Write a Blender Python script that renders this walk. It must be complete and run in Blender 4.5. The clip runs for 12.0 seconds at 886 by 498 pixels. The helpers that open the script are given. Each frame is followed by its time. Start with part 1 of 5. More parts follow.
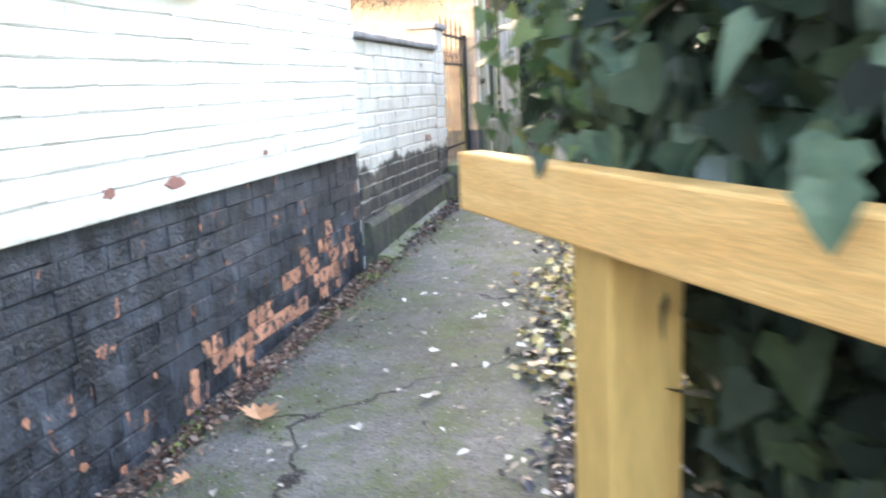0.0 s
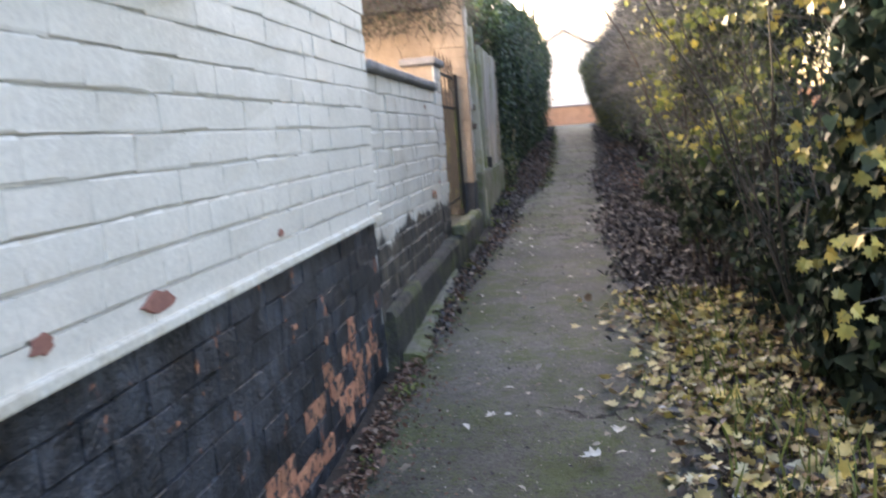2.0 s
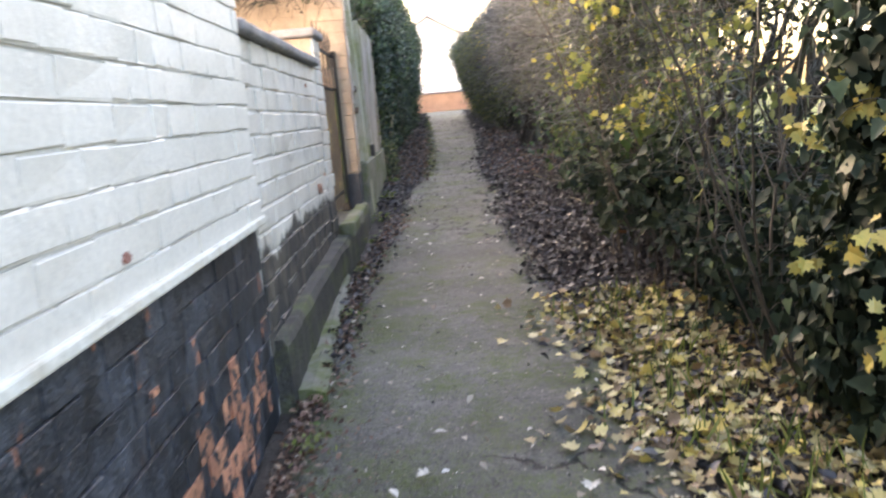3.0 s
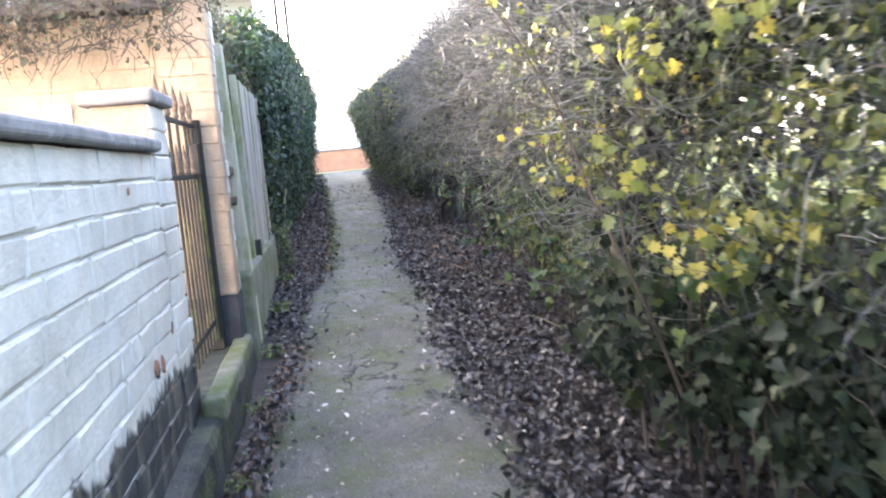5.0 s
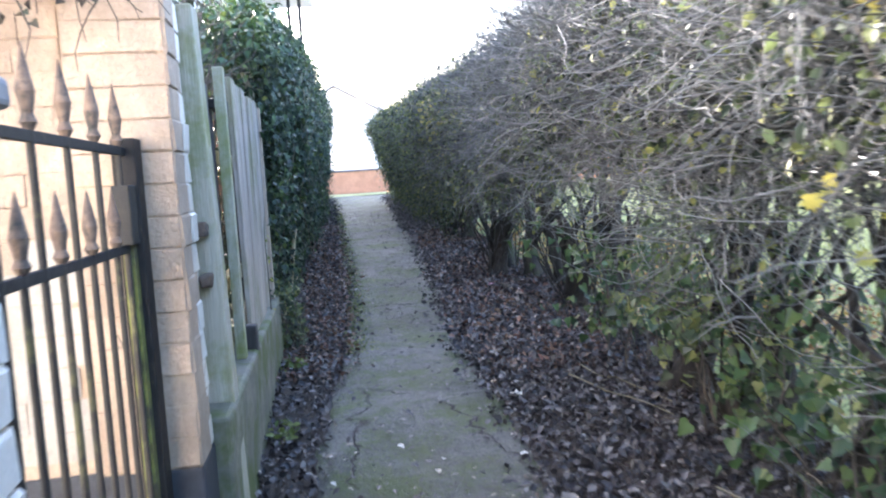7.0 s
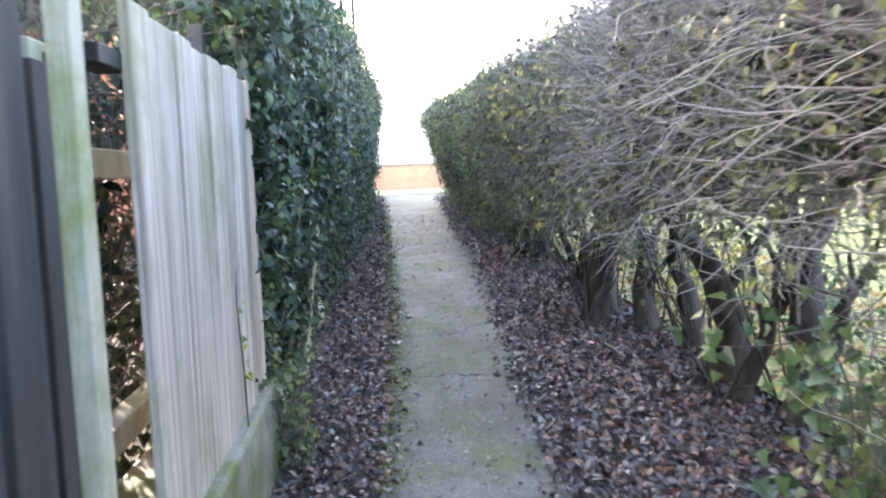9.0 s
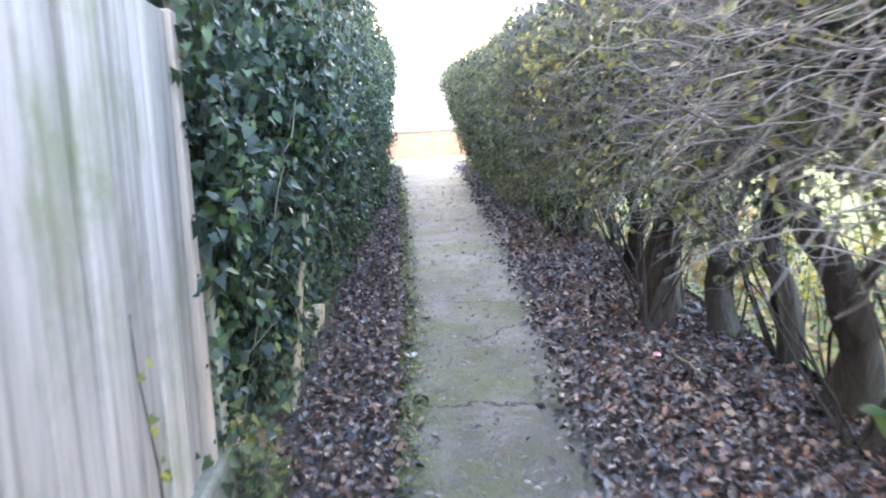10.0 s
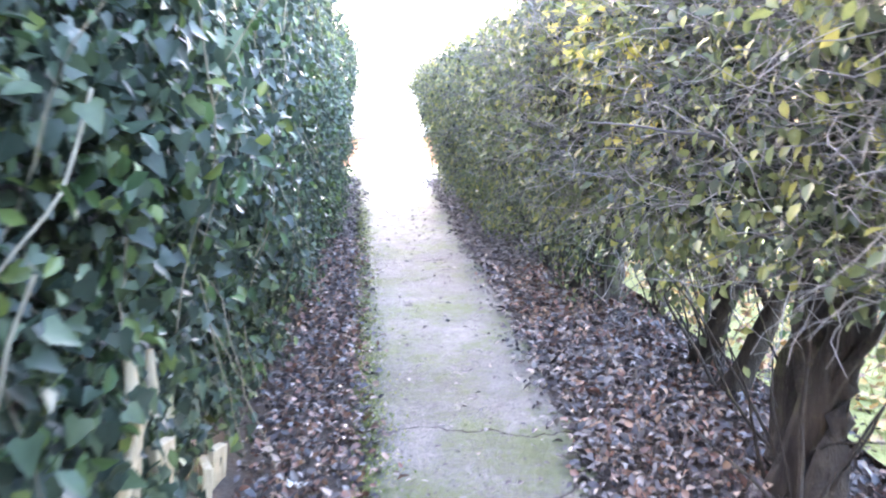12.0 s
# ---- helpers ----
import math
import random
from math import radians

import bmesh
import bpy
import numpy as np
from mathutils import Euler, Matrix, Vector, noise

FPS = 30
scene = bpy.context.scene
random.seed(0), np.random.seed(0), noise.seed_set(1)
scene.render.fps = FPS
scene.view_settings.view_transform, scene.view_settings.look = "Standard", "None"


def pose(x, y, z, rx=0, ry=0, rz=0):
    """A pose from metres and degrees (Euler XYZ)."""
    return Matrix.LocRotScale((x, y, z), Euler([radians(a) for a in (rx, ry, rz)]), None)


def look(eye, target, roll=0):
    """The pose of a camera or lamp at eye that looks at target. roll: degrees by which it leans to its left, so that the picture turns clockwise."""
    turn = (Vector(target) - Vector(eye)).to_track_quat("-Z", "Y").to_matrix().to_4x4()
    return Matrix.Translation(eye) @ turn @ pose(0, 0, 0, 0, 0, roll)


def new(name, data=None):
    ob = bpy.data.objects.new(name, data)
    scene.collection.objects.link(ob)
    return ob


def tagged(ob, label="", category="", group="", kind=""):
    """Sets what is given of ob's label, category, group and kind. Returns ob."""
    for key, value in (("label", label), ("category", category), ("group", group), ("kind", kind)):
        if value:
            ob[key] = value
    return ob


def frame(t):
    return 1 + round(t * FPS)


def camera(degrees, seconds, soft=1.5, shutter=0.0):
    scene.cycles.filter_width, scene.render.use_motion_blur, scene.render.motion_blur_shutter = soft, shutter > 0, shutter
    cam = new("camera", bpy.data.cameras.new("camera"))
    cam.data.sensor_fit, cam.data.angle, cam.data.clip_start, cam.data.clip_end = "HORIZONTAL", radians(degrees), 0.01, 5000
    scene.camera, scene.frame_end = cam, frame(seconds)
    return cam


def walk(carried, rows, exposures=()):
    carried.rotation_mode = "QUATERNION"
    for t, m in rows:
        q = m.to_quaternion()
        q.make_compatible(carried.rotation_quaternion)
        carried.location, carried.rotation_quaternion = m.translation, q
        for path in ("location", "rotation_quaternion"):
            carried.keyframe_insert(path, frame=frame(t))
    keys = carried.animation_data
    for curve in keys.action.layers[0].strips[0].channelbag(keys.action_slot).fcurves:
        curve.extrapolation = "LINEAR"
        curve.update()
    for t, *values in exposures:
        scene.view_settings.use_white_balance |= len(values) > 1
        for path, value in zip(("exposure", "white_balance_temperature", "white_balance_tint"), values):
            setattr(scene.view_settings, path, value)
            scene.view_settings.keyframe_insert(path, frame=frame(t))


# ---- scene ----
cam = camera(56.9, 12.0, soft=2.0, shutter=0.5)
METRES, EYE, TILT, LEAN, TURN = 11.0, 1.25, -1.6, 0.0, 13.7
ROWS = [
    (0.0, 0.0, 0.0, 0.0, -0.42, -9.35, 2.53),
    (0.5, -0.017, 0.0251, 0.0021, 1.96, -8.57, 2.77),
    (1.0, -0.0252, 0.0535, 0.0048, 3.03, -3.61, 3.33),
    (1.5, -0.0349, 0.0805, 0.0047, 0.43, -2.97, 3.47),
    (2.0, -0.0445, 0.11, 0.0038, -5.29, -6.2, 4.43),
    (2.5, -0.0443, 0.1426, 0.0024, -9.76, -8.39, 4.79),
    (3.0, -0.0493, 0.1757, 0.0037, -14.72, -7.76, 5.44),
    (5.0, -0.0143, 0.3418, 0.0294, -22.19, -4.92, 5.69),
    (5.5, -0.0058, 0.3866, 0.0323, -19.88, -4.56, 5.57),
    (6.0, 0.002, 0.4302, 0.0375, -19.71, -4.3, 5.29),
    (6.5, 0.0135, 0.4774, 0.0424, -19.09, -3.05, 4.94),
    (7.0, 0.0218, 0.5227, 0.0471, -21.64, -3.46, 4.23),
    (7.5, 0.0397, 0.5656, 0.0517, -19.94, -1.89, 3.78),
    (9.5, 0.0862, 0.7399, 0.0655, -17.55, -5.09, 2.92),
    (10.0, 0.1014, 0.7843, 0.067, -16.58, -6.05, 3.67),
    (10.5, 0.1113, 0.8303, 0.0698, -17.31, -5.29, 4.3),
    (11.0, 0.1256, 0.8727, 0.0727, -17.15, -6.41, 4.49),
    (11.5, 0.1334, 0.9181, 0.077, -17.39, -5.44, 3.59),
    (12.0, 0.1434, 0.9581, 0.0805, -19.36, -5.9, 1.98),
]
walk(cam, [(t, pose(0, 0, EYE, TILT, LEAN, TURN) @ pose(METRES * x, METRES * y, METRES * z, 90 + pitch, roll, yaw)) for t, x, y, z, yaw, pitch, roll in ROWS],
     exposures=[(0.0, 4.3, 7150, 17), (0.5, 3.87, 7550, 20), (1.0, 3.52, 7200, 19), (1.5, 2.95, 6850, 20), (3.0, 3.5, 7300, 20), (5.0, 3.9, 6300, 18), (6.5, 3.65, 5700, 16), (7.5, 3.75, 5650, 15), (9.5, 4.6, 6500, 19), (10.5, 4.95, 6450, 21), (12.0, 5.65, 6400, 26)])

# ---- light: low winter sun ahead and to the left, bright hazy sky ----
SUN_ELEV, SUN_AZ = 14.0, -31.0
world = bpy.data.worlds.new("sky")
scene.world = world
world.use_nodes = True
wn = world.node_tree.nodes
sky = wn.new("ShaderNodeTexSky")
sky.sky_type = "NISHITA"
sky.sun_disc = False
sky.sun_elevation, sky.sun_rotation = radians(SUN_ELEV), radians(SUN_AZ)
sky.air_density, sky.dust_density, sky.ozone_density = 1.0, 4.0, 1.0
wn["Background"].inputs["Strength"].default_value = 0.15
world.node_tree.links.new(sky.outputs[0], wn["Background"].inputs["Color"])
sun = new("sun", bpy.data.lights.new("sun", "SUN"))
sun.data.energy, sun.data.angle, sun.data.color = 3.0, radians(1.0), (1.0, 0.9, 0.76)
sd = Vector((math.sin(radians(SUN_AZ)) * math.cos(radians(SUN_ELEV)), math.cos(radians(SUN_AZ)) * math.cos(radians(SUN_ELEV)), math.sin(radians(SUN_ELEV))))
sun.matrix_world = look(sd * 60, (0, 0, 0))


# ---- materials ----
def nodes_of(name):
    m = bpy.data.materials.new(name)
    m.use_nodes = True
    return m, m.node_tree.nodes, m.node_tree.links, m.node_tree.nodes["Principled BSDF"]


def noise_node(n, l, scale, detail=5.0, rough=0.6, stretch=(1, 1, 1), offset=0.0):
    geo = n.new("ShaderNodeNewGeometry")
    mp = n.new("ShaderNodeMapping")
    mp.inputs["Scale"].default_value = stretch
    mp.inputs["Location"].default_value = (offset, offset * 0.7, offset * 1.3)
    l.new(geo.outputs["Position"], mp.inputs["Vector"])
    t = n.new("ShaderNodeTexNoise")
    t.inputs["Scale"].default_value, t.inputs["Detail"].default_value, t.inputs["Roughness"].default_value = scale, detail, rough
    l.new(mp.outputs[0], t.inputs["Vector"])
    return t.outputs["Fac"]


def ramp(n, l, fac, a, b):
    r = n.new("ShaderNodeMapRange")
    r.inputs["From Min"].default_value, r.inputs["From Max"].default_value = a, b
    l.new(fac, r.inputs["Value"])
    return r.outputs["Result"]


def mix(n, l, fac, a, b):
    m = n.new("ShaderNodeMix")
    m.data_type = "RGBA"
    if isinstance(fac, (int, float)):
        m.inputs[0].default_value = fac
    else:
        l.new(fac, m.inputs[0])
    for v, s in ((a, m.inputs[6]), (b, m.inputs[7])):
        if isinstance(v, tuple):
            s.default_value = (*v, 1)
        else:
            l.new(v, s)
    return m.outputs[2]


def scaled(n, l, col, fac, lo, hi):
    """Colour times a value that runs from lo to hi with fac."""
    r = n.new("ShaderNodeMapRange")
    r.inputs["To Min"].default_value, r.inputs["To Max"].default_value = lo, hi
    l.new(fac, r.inputs["Value"])
    h = n.new("ShaderNodeHueSaturation")
    l.new(r.outputs["Result"], h.inputs["Value"])
    l.new(col, h.inputs["Color"])
    return h.outputs["Color"]


def bump(n, l, p, facs, dist=0.01):
    last = None
    for fac, strength in facs:
        b = n.new("ShaderNodeBump")
        b.inputs["Strength"].default_value, b.inputs["Distance"].default_value = strength, dist
        l.new(fac, b.inputs["Height"])
        if last:
            l.new(last, b.inputs["Normal"])
        last = b.outputs["Normal"]
    l.new(last, p.inputs["Normal"])


def surface(name, c1, c2, rough=0.8, scale=6.0, fine=60.0, dirt=None, dirt_at=(0.55, 0.7), bumps=(0.3, 0.3), dist=0.006, stretch=(1, 1, 1), vary=0.0, dirt_scale=2.5, metal=0.0, gloss_var=0.15, spec=0.5):
    m, n, l, p = nodes_of(name)
    big = noise_node(n, l, scale, stretch=stretch)
    small = noise_node(n, l, fine, detail=3, stretch=stretch, offset=3.1)
    col = mix(n, l, ramp(n, l, big, 0.35, 0.65), c1, c2)
    col = scaled(n, l, col, small, 0.7, 1.3)
    if dirt:
        d = noise_node(n, l, dirt_scale, detail=8, rough=0.7, offset=7.7)
        col = mix(n, l, ramp(n, l, d, *dirt_at), col, dirt)
    if vary:
        oi = n.new("ShaderNodeObjectInfo")
        col = scaled(n, l, col, oi.outputs["Random"], 1 - vary, 1 + vary)
    l.new(col, p.inputs["Base Color"])
    r = n.new("ShaderNodeMapRange")
    r.inputs["To Min"].default_value, r.inputs["To Max"].default_value = rough - gloss_var, min(1, rough + gloss_var)
    l.new(big, r.inputs["Value"])
    l.new(r.outputs["Result"], p.inputs["Roughness"])
    p.inputs["Metallic"].default_value = metal
    p.inputs["Specular IOR Level"].default_value = spec
    bump(n, l, p, [(big, bumps[0]), (small, bumps[1])], dist)
    return m


def leaf_material(name, colours, rough=0.45, through_share=0.3, spec=0.5):
    m, n, l, p = nodes_of(name)
    geo = n.new("ShaderNodeNewGeometry")
    cr = n.new("ShaderNodeValToRGB")
    els = cr.color_ramp.elements
    cr.color_ramp.interpolation = "LINEAR"
    for i, c in enumerate(colours):
        pos = i / max(1, len(colours) - 1)
        e = els[i] if i < 2 and i < len(els) else els.new(pos)
        e.position, e.color = pos, (*c, 1)
    l.new(geo.outputs["Random Per Island"], cr.inputs["Fac"])
    small = noise_node(n, l, 40, detail=3)
    col = scaled(n, l, cr.outputs["Color"], small, 0.65, 1.35)
    l.new(col, p.inputs["Base Color"])
    p.inputs["Roughness"].default_value = rough
    p.inputs["Specular IOR Level"].default_value = spec
    tr = n.new("ShaderNodeBsdfTranslucent")
    l.new(col, tr.inputs["Color"])
    ms = n.new("ShaderNodeMixShader")
    ms.inputs[0].default_value = through_share
    l.new(p.outputs[0], ms.inputs[1])
    l.new(tr.outputs[0], ms.inputs[2])
    l.new(ms.outputs[0], n["Material Output"].inputs["Surface"])
    bump(n, l, p, [(small, 0.3)], 0.003)
    return m


def peeling(name, paint1, paint2, bare1, bare2, lo, hi, rough, scale=9.0, drip=0.35, tide=None, spots=1.0, spec=0.5, relief=0.35, blotch=0.0, blotch_share=0.55):
    """Old paint on brick that has flaked off in places. tide: height of a ragged line below which the wall was tarred."""
    m, n, l, p = nodes_of(name)
    d = noise_node(n, l, scale, detail=7, rough=0.65, stretch=(1, 1, drip), offset=2.0)
    fine = noise_node(n, l, 70, detail=3, offset=5.0)
    mid = noise_node(n, l, 3.0, detail=6, offset=9.0)
    oi = n.new("ShaderNodeObjectInfo")
    own = n.new("ShaderNodeMath")
    own.operation = "MULTIPLY_ADD"
    l.new(oi.outputs["Random"], own.inputs[0])
    own.inputs[1].default_value = 0.16 * spots
    l.new(d, own.inputs[2])
    f = own.outputs[0]
    paint = mix(n, l, ramp(n, l, mid, 0.35, 0.65), paint1, paint2)
    paint = scaled(n, l, paint, fine, 0.8, 1.2)
    if blotch:
        paint = scaled(n, l, paint, ramp(n, l, noise_node(n, l, blotch, detail=6, rough=0.7, stretch=(1, 1, 0.5), offset=13.0), 0.35, 0.65), 1 - blotch_share, 1 + blotch_share)
        paint = scaled(n, l, paint, oi.outputs["Random"], 1 - blotch_share * 0.3, 1 + blotch_share * 0.3)
    bare = scaled(n, l, mix(n, l, ramp(n, l, fine, 0.4, 0.6), bare1, bare2), oi.outputs["Random"], 0.7, 1.25)
    mask = ramp(n, l, f, lo, hi)
    col = mix(n, l, mask, paint, bare)
    if tide:
        geo = n.new("ShaderNodeNewGeometry")
        sep = n.new("ShaderNodeSeparateXYZ")
        l.new(geo.outputs["Position"], sep.inputs[0])
        rag = noise_node(n, l, 5.0, detail=8, rough=0.7, stretch=(1, 1, 0.4), offset=6.0)
        lift = n.new("ShaderNodeMath")
        lift.operation = "MULTIPLY_ADD"
        l.new(rag, lift.inputs[0])
        lift.inputs[1].default_value = 0.45
        l.new(sep.outputs["Z"], lift.inputs[2])
        tar = scaled(n, l, mix(n, l, ramp(n, l, d, 0.52, 0.62), (0.035, 0.036, 0.038), (0.13, 0.112, 0.09)), fine, 0.6, 1.4)
        col = mix(n, l, ramp(n, l, lift.outputs[0], tide + 0.2, tide + 0.225), tar, col)
    l.new(col, p.inputs["Base Color"])
    r = n.new("ShaderNodeMapRange")
    r.inputs["To Min"].default_value, r.inputs["To Max"].default_value = rough, 0.9
    l.new(mask, r.inputs["Value"])
    l.new(r.outputs["Result"], p.inputs["Roughness"])
    p.inputs["Specular IOR Level"].default_value = spec
    bump(n, l, p, [(d, relief), (fine, relief * 0.7)], 0.008)
    return m


WHITE_BRICK = peeling("white_masonry_paint", (0.765, 0.725, 0.66), (0.68, 0.643, 0.58), (0.55, 0.52, 0.46), (0.4, 0.33, 0.27), 0.84, 0.9, 0.55)
WHITE_MORTAR = surface("painted_mortar", (0.66, 0.65, 0.62), (0.55, 0.53, 0.5), rough=0.8, scale=5)
OLD_WHITE = peeling("old_white_paint", (0.71, 0.675, 0.62), (0.575, 0.535, 0.47), (0.5, 0.42, 0.33), (0.42, 0.25, 0.15), 0.78, 0.85, 0.6, tide=0.83, relief=0.8, blotch=6.0, blotch_share=0.1)
BLACK_BRICK = peeling("black_bitumen_paint", (0.015, 0.018, 0.024), (0.055, 0.063, 0.079), (0.5, 0.21, 0.12), (0.36, 0.15, 0.09), 0.745, 0.785, 0.36, scale=16, relief=1.7, drip=0.55, blotch=16.0, blotch_share=0.7)
BARE_BRICK = surface("bare_orange_brick", (0.52, 0.24, 0.14), (0.38, 0.16, 0.1), rough=0.9, scale=14, dirt=(0.035, 0.035, 0.038), dirt_at=(0.5, 0.55), dirt_scale=22, vary=0.3)
BLACK_MORTAR = surface("tarred_mortar", (0.02, 0.021, 0.024), (0.04, 0.04, 0.044), rough=0.55, dirt=(0.3, 0.17, 0.1), dirt_at=(0.66, 0.74), dirt_scale=8)
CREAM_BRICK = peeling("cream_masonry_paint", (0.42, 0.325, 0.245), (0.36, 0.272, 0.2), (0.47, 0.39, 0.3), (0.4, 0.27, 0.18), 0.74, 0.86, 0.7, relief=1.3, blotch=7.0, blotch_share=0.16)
PALE_CREAM = peeling("faded_white_masonry_paint", (0.39, 0.36, 0.32), (0.33, 0.3, 0.26), (0.44, 0.39, 0.33), (0.5, 0.33, 0.22), 0.76, 0.88, 0.7, relief=0.9, blotch=7.0, blotch_share=0.12)
CREAM_MORTAR = surface("cream_joint", (0.44, 0.345, 0.26), (0.36, 0.275, 0.2), rough=0.9)
BEAD = surface("white_plaster_bead", (0.78, 0.76, 0.7), (0.62, 0.57, 0.48), rough=0.7, scale=9, dirt=(0.3, 0.25, 0.18), dirt_at=(0.62, 0.75), dirt_scale=6)
COPING = surface("weathered_coping", (0.26, 0.25, 0.26), (0.17, 0.165, 0.17), rough=0.75, scale=9, dirt=(0.5, 0.5, 0.48), dirt_at=(0.58, 0.72), dirt_scale=6)
SILL = surface("black_painted_sill", (0.022, 0.025, 0.034), (0.045, 0.05, 0.062), rough=0.6, scale=12, bumps=(0.5, 0.3))
CONCRETE = surface("mossy_concrete", (0.14, 0.135, 0.11), (0.23, 0.22, 0.18), rough=0.85, scale=7, dirt=(0.09, 0.115, 0.03), dirt_at=(0.44, 0.6), dirt_scale=4, bumps=(0.4, 0.5))
DARK_CONCRETE = surface("damp_dark_render", (0.024, 0.025, 0.027), (0.065, 0.065, 0.058), rough=0.65, scale=9, dirt=(0.1, 0.115, 0.045), dirt_at=(0.48, 0.66), dirt_scale=5, bumps=(0.6, 0.7), dist=0.015)
NEW_WOOD = surface("new_treated_pine", (0.86, 0.52, 0.2), (0.76, 0.42, 0.145), rough=0.6, scale=3.5, fine=26, stretch=(1, 1, 9), bumps=(0.1, 0.15))
POST_WOOD = surface("treated_post_wood", (0.76, 0.5, 0.17), (0.62, 0.38, 0.12), rough=0.65, scale=4, fine=40, stretch=(4, 4, 0.5), bumps=(0.1, 0.15), dirt=(0.4, 0.3, 0.12), dirt_at=(0.6, 0.75))
GREY_WOOD = surface("silvered_fence_board", (0.58, 0.51, 0.45), (0.3, 0.255, 0.215), rough=0.85, scale=3.4, fine=38, stretch=(7, 7, 0.22), bumps=(0.7, 0.9), dist=0.01, dirt=(0.24, 0.24, 0.12), dirt_at=(0.5, 0.72), dirt_scale=2.2, vary=0.2)
TAN_WOOD = surface("tan_cut_wood", (0.5, 0.4, 0.32), (0.4, 0.31, 0.24), rough=0.85, scale=6, fine=50, stretch=(4, 4, 0.3), bumps=(0.5, 0.4))
PALE_WOOD = surface("rotten_pale_wood", (0.55, 0.47, 0.33), (0.42, 0.34, 0.22), rough=0.9, scale=8, fine=50, stretch=(4, 4, 0.4), bumps=(0.6, 0.5), dirt=(0.2, 0.2, 0.1), dirt_at=(0.55, 0.7))
GREEN_WOOD = surface("algae_green_post", (0.36, 0.345, 0.26), (0.5, 0.465, 0.38), rough=0.85, scale=5, fine=40, stretch=(5, 5, 0.3), bumps=(0.7, 0.6), dirt=(0.21, 0.235, 0.075), dirt_at=(0.44, 0.64), dirt_scale=3.5)
DARK_WOOD = surface("black_stained_pale", (0.03, 0.027, 0.027), (0.07, 0.065, 0.065), rough=0.7, scale=6, fine=40, stretch=(4, 4, 0.3))
IRON = surface("rusting_black_iron", (0.014, 0.013, 0.013), (0.03, 0.026, 0.024), rough=0.7, scale=15, dirt=(0.1, 0.085, 0.05), dirt_at=(0.6, 0.72), dirt_scale=9, spec=0.3)
GATE_IRON = surface("mossy_bar_iron", (0.022, 0.02, 0.019), (0.045, 0.039, 0.03), rough=0.75, scale=12, dirt=(0.14, 0.135, 0.055), dirt_at=(0.54, 0.68), dirt_scale=5)
RUST = surface("rusty_cast_iron", (0.2, 0.14, 0.1), (0.12, 0.085, 0.065), rough=0.85, scale=30, dirt=(0.05, 0.045, 0.04), dirt_at=(0.5, 0.65), dirt_scale=25)
MOSS_IRON = surface("mossy_iron", (0.05, 0.045, 0.03), (0.12, 0.12, 0.03), rough=0.8, scale=10, dirt=(0.2, 0.22, 0.05), dirt_at=(0.45, 0.6), dirt_scale=5)
FRAME_WOOD = surface("honey_brown_window_frame", (0.62, 0.34, 0.09), (0.5, 0.26, 0.07), rough=0.4, scale=4, stretch=(4, 4, 0.6))
WHITE_PAINT = surface("white_gloss_paint", (0.8, 0.8, 0.8), (0.74, 0.74, 0.74), rough=0.4, scale=3, bumps=(0.05, 0.05))
RENDER_WHITE = surface("white_render", (0.8, 0.79, 0.77), (0.72, 0.71, 0.7), rough=0.85, scale=1.5)
RED_BRICK = surface("red_brickwork", (0.42, 0.16, 0.09), (0.32, 0.12, 0.07), rough=0.9, scale=5, vary=0.25)
SLATE = surface("dark_roof_tile", (0.09, 0.08, 0.085), (0.14, 0.12, 0.12), rough=0.7, scale=4)
# Roof colour lightened to imitate glare that washes the far house out.
PALE_TILE = surface("pale_frosted_tile", (0.55, 0.52, 0.5), (0.45, 0.42, 0.4), rough=0.6, scale=4)
# Orange brick, its colour lightened a little to imitate glare.
ORANGE_BRICK = surface("orange_brickwork", (0.68, 0.34, 0.2), (0.58, 0.28, 0.16), rough=0.9, scale=5)
# Paler than the lawn: sunlight is put into this grass colour.
VERGE = surface("sunlit_dry_grass", (0.3, 0.3, 0.1), (0.42, 0.4, 0.18), rough=0.95, scale=4, fine=40, bumps=(0.5, 0.8), dist=0.03)
BARK = surface("dark_ridged_bark", (0.022, 0.018, 0.016), (0.055, 0.046, 0.037), rough=0.95, scale=9, fine=50, stretch=(3, 3, 0.4), bumps=(0.9, 0.6), dist=0.02, dirt=(0.1, 0.12, 0.05), dirt_at=(0.55, 0.72))
BROWN_TWIG = surface("brown_twig", (0.05, 0.042, 0.034), (0.12, 0.1, 0.08), rough=0.85, scale=8)
IVY_STEM = surface("ivy_stem", (0.16, 0.14, 0.09), (0.26, 0.23, 0.16), rough=0.8, scale=8)
TWIG = leaf_material("grey_twig", [(0.05, 0.05, 0.049), (0.085, 0.086, 0.086), (0.145, 0.146, 0.147), (0.25, 0.25, 0.254)], rough=0.6, through_share=0.0)
IVY = leaf_material("dark_ivy_leaf", [(0.024, 0.04, 0.031), (0.037, 0.058, 0.042), (0.052, 0.08, 0.052), (0.085, 0.125, 0.055)], rough=0.42, through_share=0.28, spec=0.35)
IVY_WARM = leaf_material("ivy_with_yellowing", [(0.025, 0.05, 0.025), (0.04, 0.08, 0.03), (0.06, 0.11, 0.035), (0.085, 0.13, 0.04), (0.14, 0.175, 0.045)], rough=0.42, through_share=0.25)
# Leaf colour darkened to stand in for shade inside and under the growth.
SHADE_LEAF = leaf_material("shaded_inner_leaf", [(0.016, 0.023, 0.017), (0.022, 0.032, 0.021), (0.03, 0.043, 0.026), (0.05, 0.062, 0.032)], rough=0.6, through_share=0.08, spec=0.15)
